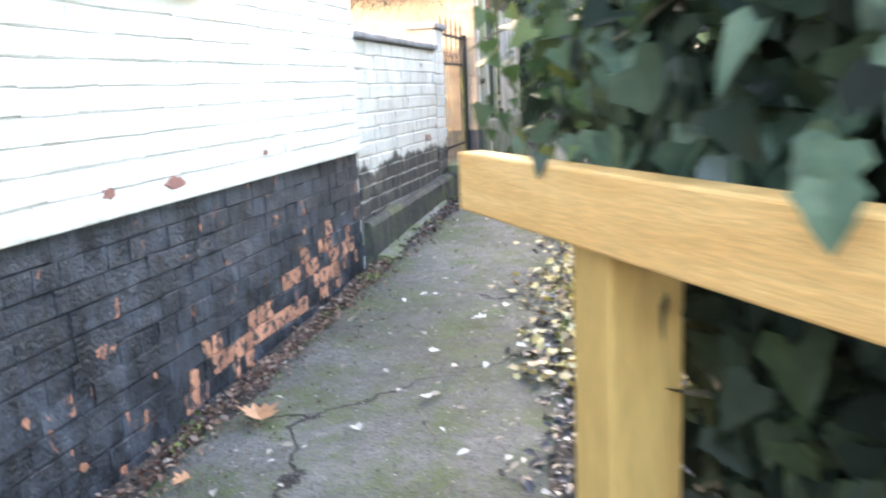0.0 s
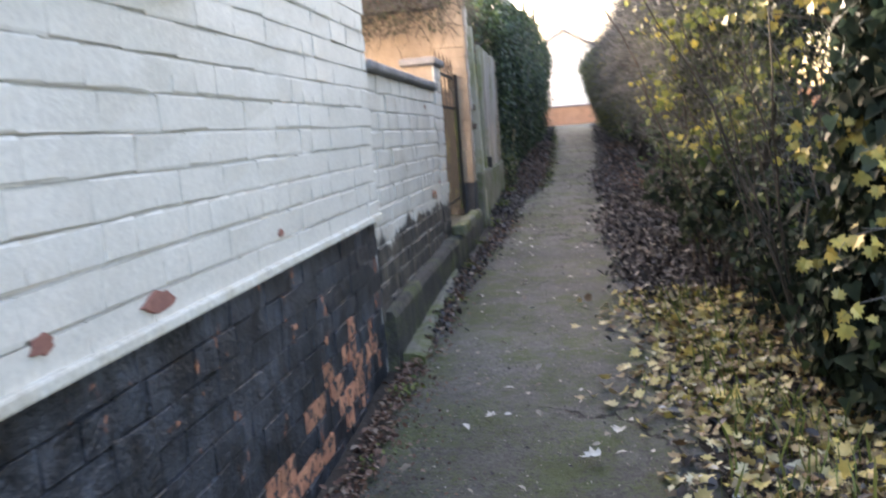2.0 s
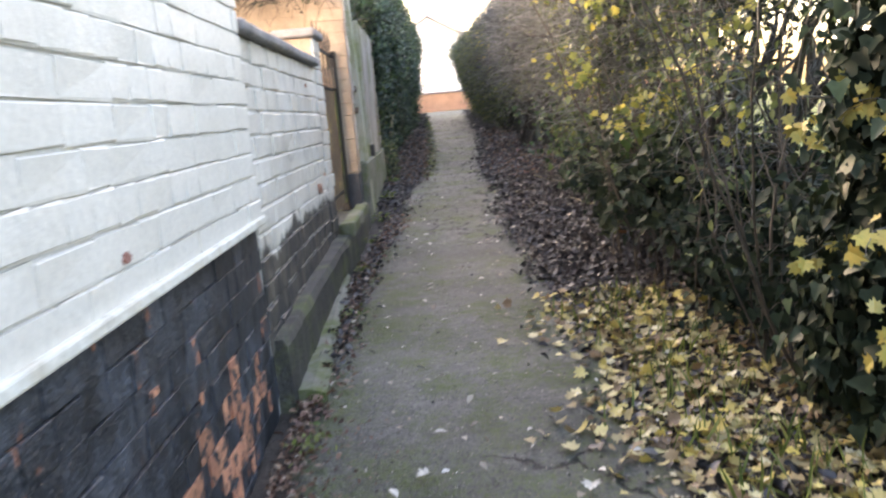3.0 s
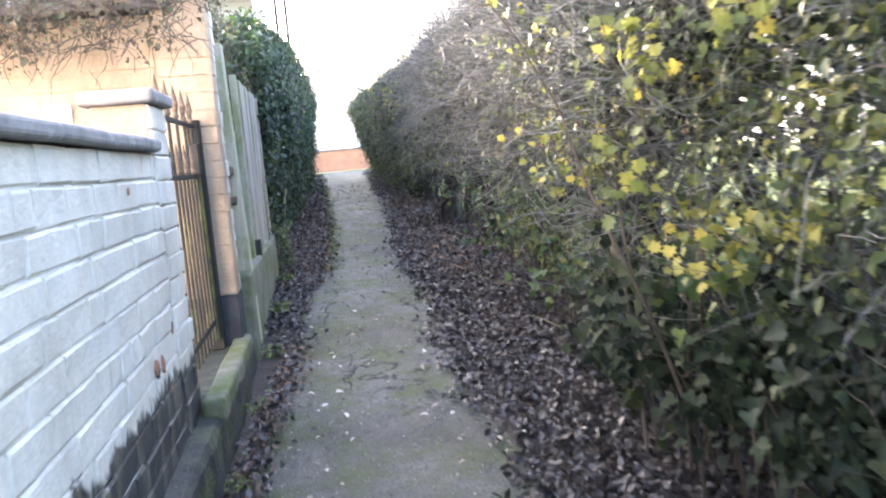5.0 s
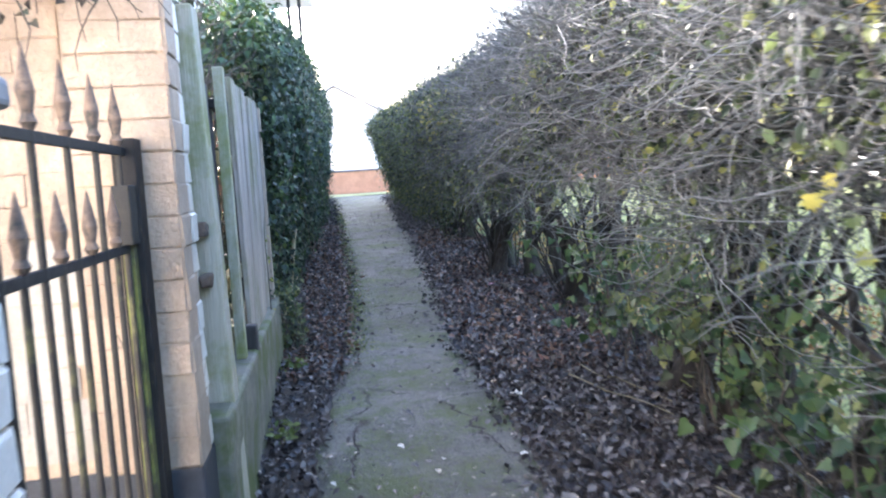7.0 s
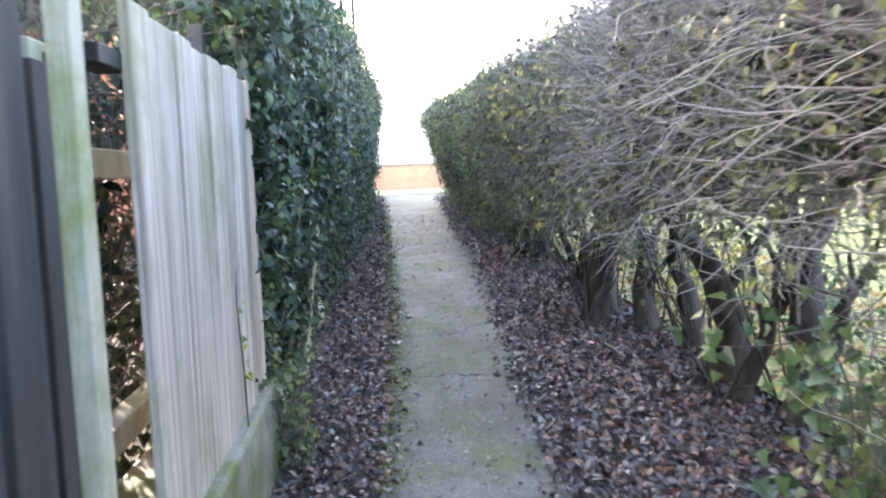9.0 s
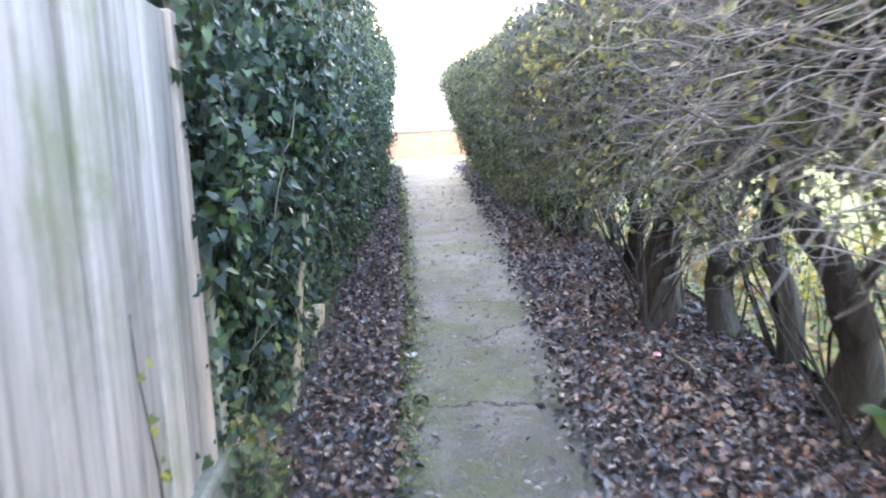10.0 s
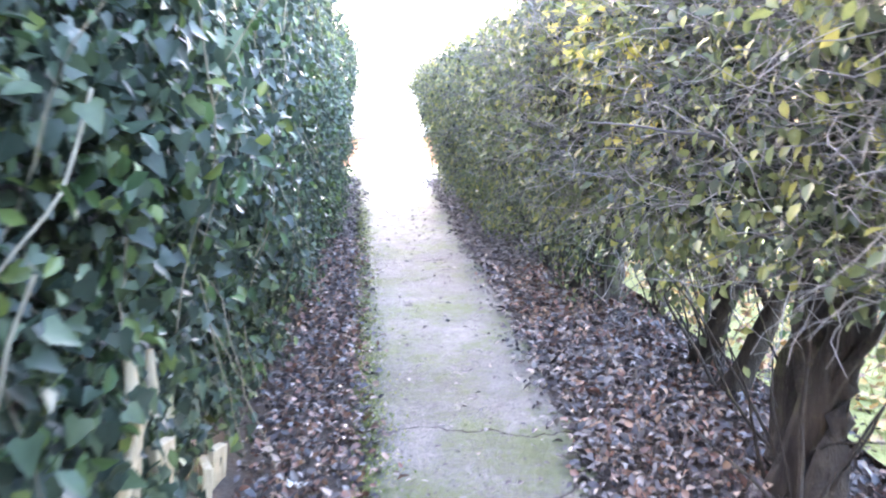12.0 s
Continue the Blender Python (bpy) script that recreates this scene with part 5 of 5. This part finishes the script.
litter("leaf_litter", "brown debris along the plinth foot", 2600, OVAL, LITTER_RED, left_strip(1.0, 8.2, 0.06, 0.06), (0.012, 0.04), tilt=0.6)
litter("leaf_litter", "brown crumbs and grit spread out from the plinth foot", 1500, OVAL, LITTER_RED, left_strip(1.0, 4.4, 0.05, 0.16), (0.007, 0.022), tilt=0.5)
litter("leaf_litter", "dark wet leaves heaped along the ledge foot", 650, OVAL, LITTER_DARK, left_strip(4.9, 8.4, 0.07, 0.07), (0.02, 0.045), tilt=0.8, lift=0.02)
litter("leaf_litter", "scattered pale leaves on the path", 260, OVAL, LITTER_GREY, on_path(1.2, 9.0), (0.014, 0.05), tilt=0.2, lift=0.016)
litter("leaf_litter", "dark crumbs of leaf on the path", 1500, OVAL, LITTER_DARK, on_path(1.2, 9.0), (0.006, 0.02), tilt=0.3, lift=0.014)
litter("moss", "yellow-green moss along the edge of the path", 9000, OVAL, GRASS, lambda: (lambda y: (path_edges(y)[0] + abs(rng.normal(0, 0.07)) + 0.06 * noise.noise(Vector((y * 2.5, 0, 2))), y))(rng.uniform(10.5, 20)), (0.006, 0.018), tilt=0.6, lift=0.004)
litter("path_grit", "small pale stones and crumbs on the worn path", 4200, OVAL, LITTER_GREY, lambda: (rng.uniform(-1.5, -0.1), rng.uniform(0.9, 7.5)), (0.003, 0.009), tilt=0.5, lift=0.004)
litter("leaf_litter", "scattered leaves on the path further on", 1800, OVAL, LITTER_DARK, on_path(7.0, 20), (0.012, 0.04), tilt=0.2, lift=0.016)


def grass_at(name, label, n, where, sizes):
    at = np.array([where() for _ in range(n)])
    at = np.stack([at[:, 0], at[:, 1], ground_z(at[:, 1])], -1)
    rot = frames_for(rng.normal(0, 1, (n, 3)) * np.array([1, 1, 0.2]), np.tile([0, 0, 1.0], (n, 1)) + rng.normal(0, 0.3, (n, 3)))
    return tagged(scatter(name, BLADE, at, rot, rng.uniform(*sizes, n), GRASS), label, "grass", kind="stuff")


grass_at("grass", "short grass along the path's edge", 7000, left_strip(11.5, 23.5, 0.05, 0.06), (0.012, 0.035))
grass_at("grass", "tufts of grass among the fallen leaves", 500, right_strip(3.2, 5.6, 0.05, 0.45), (0.05, 0.14))
grass_at("grass", "lawn grass behind the hedge", 14000, lambda: (rng.uniform(0.75, 4.0), rng.uniform(6, 17)), (0.04, 0.1))


def weed(x, y, n, size):
    z = float(ground_z(y))
    h = thing("weed", (x, y, z), "small green weed at the wall foot", "weed", "weeds at the wall foot")
    at = np.array([(x, y, z + 0.03)]) + rng.normal(0, 1, (n, 3)) * np.array([0.035, 0.05, 0.02])
    scatter("foliage", OVAL, at, lying(n, 0.6), rng.uniform(size * 0.6, size, n), GRASS, h)


for x, y, n, s in ((-1.5, 2.35, 30, 0.035), (-1.5, 1.75, 30, 0.04), (-1.45, 4.25, 40, 0.03), (-1.46, 3.6, 26, 0.025), (-1.44, 5.6, 26, 0.03), (-1.43, 6.5, 34, 0.035), (-1.42, 7.3, 36, 0.035), (-1.38, 8.2, 44, 0.04), (-1.4, 9.2, 50, 0.05), (-1.4, 10.3, 60, 0.05), (-1.42, 11.0, 60, 0.05)):
    weed(x, y, n, s)


def fallen_leaf(x, y, size, material, label, tilt, turn):
    me = bpy.data.meshes.new("fallen_leaf")
    v = MAPLE_LEAF[0].copy()
    v[:, 2] += 0.35 * (v[:, 0] ** 2 + (v[:, 1] - 0.4) ** 2)
    me.from_pydata([tuple(p) for p in v], [], [tuple(int(i) for i in f) for f in MAPLE_LEAF[1]])
    me.materials.append(material)
    ob = new("fallen_leaf", me)
    ob.matrix_basis = pose(x, y, float(ground_z(y)) + 0.02, tilt, tilt * 0.5, turn) @ Matrix.Scale(size, 4)
    tagged(ob, label, "leaf", "fallen leaves")


ORANGE_LEAF = surface("orange_dry_leaf", (0.5, 0.24, 0.12), (0.4, 0.2, 0.1), rough=0.6, scale=30)
PALE_LEAF = surface("bleached_leaf", (0.62, 0.6, 0.55), (0.5, 0.46, 0.4), rough=0.5, scale=30)
fallen_leaf(-1.3, 2.5, 0.13, ORANGE_LEAF, "large curled orange-brown leaf on the path", 12, 40)
fallen_leaf(-1.35, 2.1, 0.07, ORANGE_LEAF, "small flat orange leaf on the path", 4, 150)
fallen_leaf(0.2, 6.85, 0.11, ORANGE_LEAF, "large curled brown leaf at the hedge foot", 25, 80)
fallen_leaf(-0.3, 9.39, 0.08, PALE_LEAF, "bleached white leaf on dark litter", 8, 60)
for x, y, s in ((-0.7, 3.64, 0.07), (-0.62, 3.86, 0.05), (-1.07, 4.0, 0.045), (-0.85, 3.2, 0.05), (-0.75, 2.75, 0.05), (-0.95, 2.5, 0.045), (-0.5, 3.3, 0.05), (-0.98, 12.57, 0.06), (-1.22, 13.18, 0.07)):
    fallen_leaf(x, y, s, PALE_LEAF, "pale dry leaf lying on the path", 3, x * 900)

for p, q, r in (((-0.02, 9.55), (0.28, 8.95), 0.005), ((0.1, 9.7), (0.35, 9.1), 0.004), ((0.22, 12.2), (0.3, 11.75), 0.006), ((0.1, 8.2), (0.3, 7.7), 0.005), ((-0.75, 2.6), (-0.62, 2.4), 0.003)):
    stick = thing("fallen_twig", (p[0], p[1], float(ground_z(p[1]))), "thin pale fallen twig lying on the leaf litter", "twig", "fallen twigs")
    s = Soup()
    a, b = np.array((*p, float(ground_z(p[1])) + 0.05)), np.array((*q, float(ground_z(q[1])) + 0.03))
    s.tube([a + (b - a) * k / 5 + rng.normal(0, 0.006, 3) for k in range(6)], r, r * 0.5, 5)
    s.done("twig", IVY_STEM, stick)

wrap = new("wrapper", bpy.data.meshes.new("wrapper"))
grid = [(0.012 * i, 0.008 * j, 0.012 * rnd.random()) for j in range(5) for i in range(7)]
wrap.data.from_pydata(grid, [], [(j * 7 + i, j * 7 + i + 1, j * 7 + i + 8, j * 7 + i + 7) for j in range(4) for i in range(6)])
wrap.data.materials.append(surface("pink_foil", (0.75, 0.2, 0.35), (0.8, 0.6, 0.65), rough=0.3, scale=30))
wrap.matrix_basis = pose(0.15, 12.26, float(ground_z(12.26)) + 0.03, 8, 6, 50)
tagged(wrap, "crumpled pink foil wrapper on the leaf litter", "litter")

# ---- far surroundings ----
def simple_house(name, label, x0, x1, y0, y1, z0, eaves, ridge, wall, windows, along_y=True, roof=None):
    h = thing(name, ((x0 + x1) / 2, (y0 + y1) / 2, z0), label, "house")
    bm = bmesh.new()
    if along_y:
        xm = (x0 + x1) / 2
        prof = [(x0, z0), (x1, z0), (x1, eaves), (xm, ridge), (x0, eaves)]
        a = [bm.verts.new((x, y0, z)) for x, z in prof]
        b = [bm.verts.new((x, y1, z)) for x, z in prof]
    else:
        ym = (y0 + y1) / 2
        prof = [(y0, z0), (y1, z0), (y1, eaves), (ym, ridge), (y0, eaves)]
        a = [bm.verts.new((x0, y, z)) for y, z in prof]
        b = [bm.verts.new((x1, y, z)) for y, z in prof]
    bm.faces.new(a)
    bm.faces.new(b[::-1])
    for i in range(5):
        bm.faces.new((a[i], a[(i + 1) % 5], b[(i + 1) % 5], b[i]))
    bmesh.ops.recalc_face_normals(bm, faces=bm.faces[:])
    part("wall", bm, wall, h)
    bm = bmesh.new()
    o, t = 0.3, 0.14
    for s in (0, 1):
        if along_y:
            e, r = ((x1 + o, eaves - 0.15), ((x0 + x1) / 2, ridge + 0.04)) if s else ((x0 - o, eaves - 0.15), ((x0 + x1) / 2, ridge + 0.04))
            q = [(e[0], y0 - o, e[1]), (r[0], y0 - o, r[1]), (r[0], y1 + o, r[1]), (e[0], y1 + o, e[1])]
        else:
            e, r = ((y1 + o, eaves - 0.15), ((y0 + y1) / 2, ridge + 0.04)) if s else ((y0 - o, eaves - 0.15), ((y0 + y1) / 2, ridge + 0.04))
            q = [(x0 - o, e[0], e[1]), (x0 - o, r[0], r[1]), (x1 + o, r[0], r[1]), (x1 + o, e[0], e[1])]
        lo = [bm.verts.new(p) for p in q]
        hi = [bm.verts.new((p[0], p[1], p[2] + t)) for p in q]
        bm.faces.new(lo[::-1])
        bm.faces.new(hi)
        for i in range(4):
            bm.faces.new((lo[i], lo[(i + 1) % 4], hi[(i + 1) % 4], hi[i]))
    bmesh.ops.recalc_face_normals(bm, faces=bm.faces[:])
    part("roof", bm, roof or SLATE, h, "tiled roof")
    for x, z, w, hh in windows:
        wd = adopt(new("window"), h)
        for n2, b2 in (("frame", (x - w / 2 - 0.07, x + w / 2 + 0.07, y0 - 0.05, y0 + 0.02, z - 0.07, z + hh + 0.07)),):
            part(n2, one_box(*b2, 0.01), WHITE_PAINT, wd, "white window frame")
        part("pane", one_box(x - w / 2, x - 0.03, y0 - 0.06, y0 - 0.045, z, z + hh), DARK_GLASS, wd)
        part("pane", one_box(x + 0.03, x + w / 2, y0 - 0.06, y0 - 0.045, z, z + hh), DARK_GLASS, wd)
        part("sill", one_box(x - w / 2 - 0.1, x + w / 2 + 0.1, y0 - 0.14, y0 + 0.01, z - 0.13, z - 0.075, 0.01), WHITE_PAINT, wd)
    return h


simple_house("rendered_house", "white rendered two-storey house behind the hedges", -13, -2.6, 31, 38, 1.0, 9.2, 12.5, RENDER_WHITE, [(-3.8, 5.3, 1.5, 1.2), (-6.6, 5.3, 1.5, 1.2), (-9.4, 5.3, 1.5, 1.2)], along_y=False)
simple_house("brick_outhouse", "red brick outhouse with a sloping dark roof", -7.0, -2.0, 19.0, 24.0, 1.0, 3.2, 4.7, RED_BRICK, [])
simple_house("white_gabled_house", "white gabled house beyond the road", -4.0, 3.0, 45, 53, 1.2, 4.2, 6.2, RENDER_WHITE, [], roof=PALE_TILE)
simple_house("pale_neighbour_house", "pale rendered house beyond the lawn", 9.0, 17.0, 9, 22, 0.4, 4.6, 7.2, RENDER_WHITE, [])
bal = thing("balcony_canopy", (-2.2, 30.9, 7), "white flat balcony canopy on dark posts", "canopy")
part("slab", one_box(-4.4, -1.15, 29.6, 30.98, 6.95, 7.2, 0.02), WHITE_PAINT, bal)
for x in (-1.55, -1.85):
    part("post", one_box(x - 0.05, x + 0.05, 29.7, 29.8, 1.3, 6.95, 0.01), IRON, bal)
wall2 = thing("wall_brick_low", (0, 30.8, 1.3), "low orange brick garden wall across the road", "wall", kind="structure")
part("core", one_box(-8, 9, 30.7, 30.92, 1.2, 1.98), ORANGE_BRICK, wall2)
part("capping", one_box(-8, 9, 30.66, 30.96, 1.982, 2.04, 0.01), COPING, wall2)

# Unseen wall added behind the start; it closes the alley and cuts light.
tagged(part("wall_behind", one_box(-1.8, 1.72, -4.25, -4.003, -1.0, 1.9), RED_BRICK), "plain red brick wall added out of view to close the alley and cut light", "wall", kind="structure")

# ---- single bricks ----
PEEL = surface("flaked_dull_red_patch", (0.36, 0.16, 0.12), (0.26, 0.12, 0.1), rough=0.9, scale=20)


def flake(parent, x, y, z, w, h, material):
    """An irregular patch where the paint has come off."""
    bm = bmesh.new()
    n = 14
    ring = [bm.verts.new((x, y + w * math.cos(i * 2 * math.pi / n) * rnd.uniform(0.6, 1.1), z + h * math.sin(i * 2 * math.pi / n) * rnd.uniform(0.6, 1.1))) for i in range(n)]
    rim = [bm.verts.new((x - 0.006, v.co.y + (v.co.y - y) * 0.1, v.co.z + (v.co.z - z) * 0.1)) for v in ring]
    bm.faces.new(ring)
    for i in range(n):
        bm.faces.new((rim[i], rim[(i + 1) % n], ring[(i + 1) % n], ring[i]))
    part("flaked_patch", bm, material, parent, "bare brick where paint has flaked")


for y, z, w, h in ((2.57, 0.975, 0.07, 0.022), (2.19, 0.985, 0.03, 0.018), (1.7, 1.25, 0.02, 0.012), (3.3, 1.02, 0.02, 0.012)):
    flake(house, WX + 0.0045, y, z, w, h, PEEL)
for y, z, w, h in ((6.2, 0.9, 0.03, 0.035), (6.29, 0.89, 0.018, 0.03), (6.5, 0.97, 0.012, 0.02), (6.12, 1.45, 0.006, 0.012)):
    flake(low, LX + 0.0045, y, z, w, h, BARE_BRICK)
for y, z, w, h in ((2.11, 0.51, 0.055, 0.026), (1.75, 0.42, 0.012, 0.02), (2.9, 0.62, 0.012, 0.016), (3.4, 0.72, 0.03, 0.01), (2.6, 0.7, 0.035, 0.008), (1.95, 0.2, 0.02, 0.018), (2.35, 0.34, 0.01, 0.014), (3.7, 0.6, 0.014, 0.02)):
    flake(house, WX - 0.018, y, z, w, h, BARE_BRICK)


def bare_share(u, z):
    """How near a place on the plinth is to the two bare stretches: under 1 inside them."""
    return min(math.hypot((u - 3.98) / 0.34, (z - 0.4) / 0.135), math.hypot((u - 3.15) / 0.6, (z - 0.25) / 0.08))


def plinth_pick(u, z, r):
    low_z = float(ground_z(u)) + 0.02
    if z < low_z - 0.05:
        return None
    d = bare_share(u, z)
    if d < 1.5 and r.random() < 1.0 - 0.5 * d:
        return BARE_BRICK
    return BLACK_BRICK


lay_bricks(house, "x", WX, 0.5, 4.558, 0.9315, 2.894, lambda u, z, r: WHITE_BRICK, course=0.0785, joint_u=0.0, joint=0.0055, soft=0.0035, wobble=0.0012, slope=0.0065, holes=[(WIN[0] - 0.04, WIN[1] + 0.02, WIN[2] - 0.09, WIN[3])])
lay_bricks(house, "x", WX - 0.022, 0.5, 4.57, -0.022, 0.92, plinth_pick, course=0.0785, joint=0.0038, joint_u=0.003, soft=0.0035, slope=0.0065, wobble=0.0035, short=lambda u, z: bare_share(u, z) < 1.4)
lay_bricks(low, "x", LX, 4.575, 6.56, 0.4435, 1.568, lambda u, z, r: (OLD_WHITE), course=0.0865, joint_u=0.0, joint=0.005, soft=0.007, wobble=0.0035)
lay_bricks(pier, "x", LX + 0.005, 6.57, 6.868, 0.5, 1.74, lambda u, z, r: OLD_WHITE, course=0.0865, joint_u=0.0, joint=0.005, soft=0.006)
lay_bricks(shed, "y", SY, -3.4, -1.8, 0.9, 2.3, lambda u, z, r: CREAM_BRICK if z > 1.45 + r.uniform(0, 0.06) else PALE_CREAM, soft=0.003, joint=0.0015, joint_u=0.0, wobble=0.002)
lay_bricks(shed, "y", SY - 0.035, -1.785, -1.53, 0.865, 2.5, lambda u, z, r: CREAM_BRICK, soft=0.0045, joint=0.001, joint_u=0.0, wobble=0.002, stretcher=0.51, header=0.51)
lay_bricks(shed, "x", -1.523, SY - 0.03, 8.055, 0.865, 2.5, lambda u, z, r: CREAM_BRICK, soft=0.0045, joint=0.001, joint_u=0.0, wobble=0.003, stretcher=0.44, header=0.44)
lay_bricks(shed, "x", -1.526, 8.057, 8.14, 0.865, 2.5, lambda u, z, r: OLD_WHITE, soft=0.006, joint=0.0, joint_u=0.0, wobble=0.007, stretcher=0.44, header=0.44)
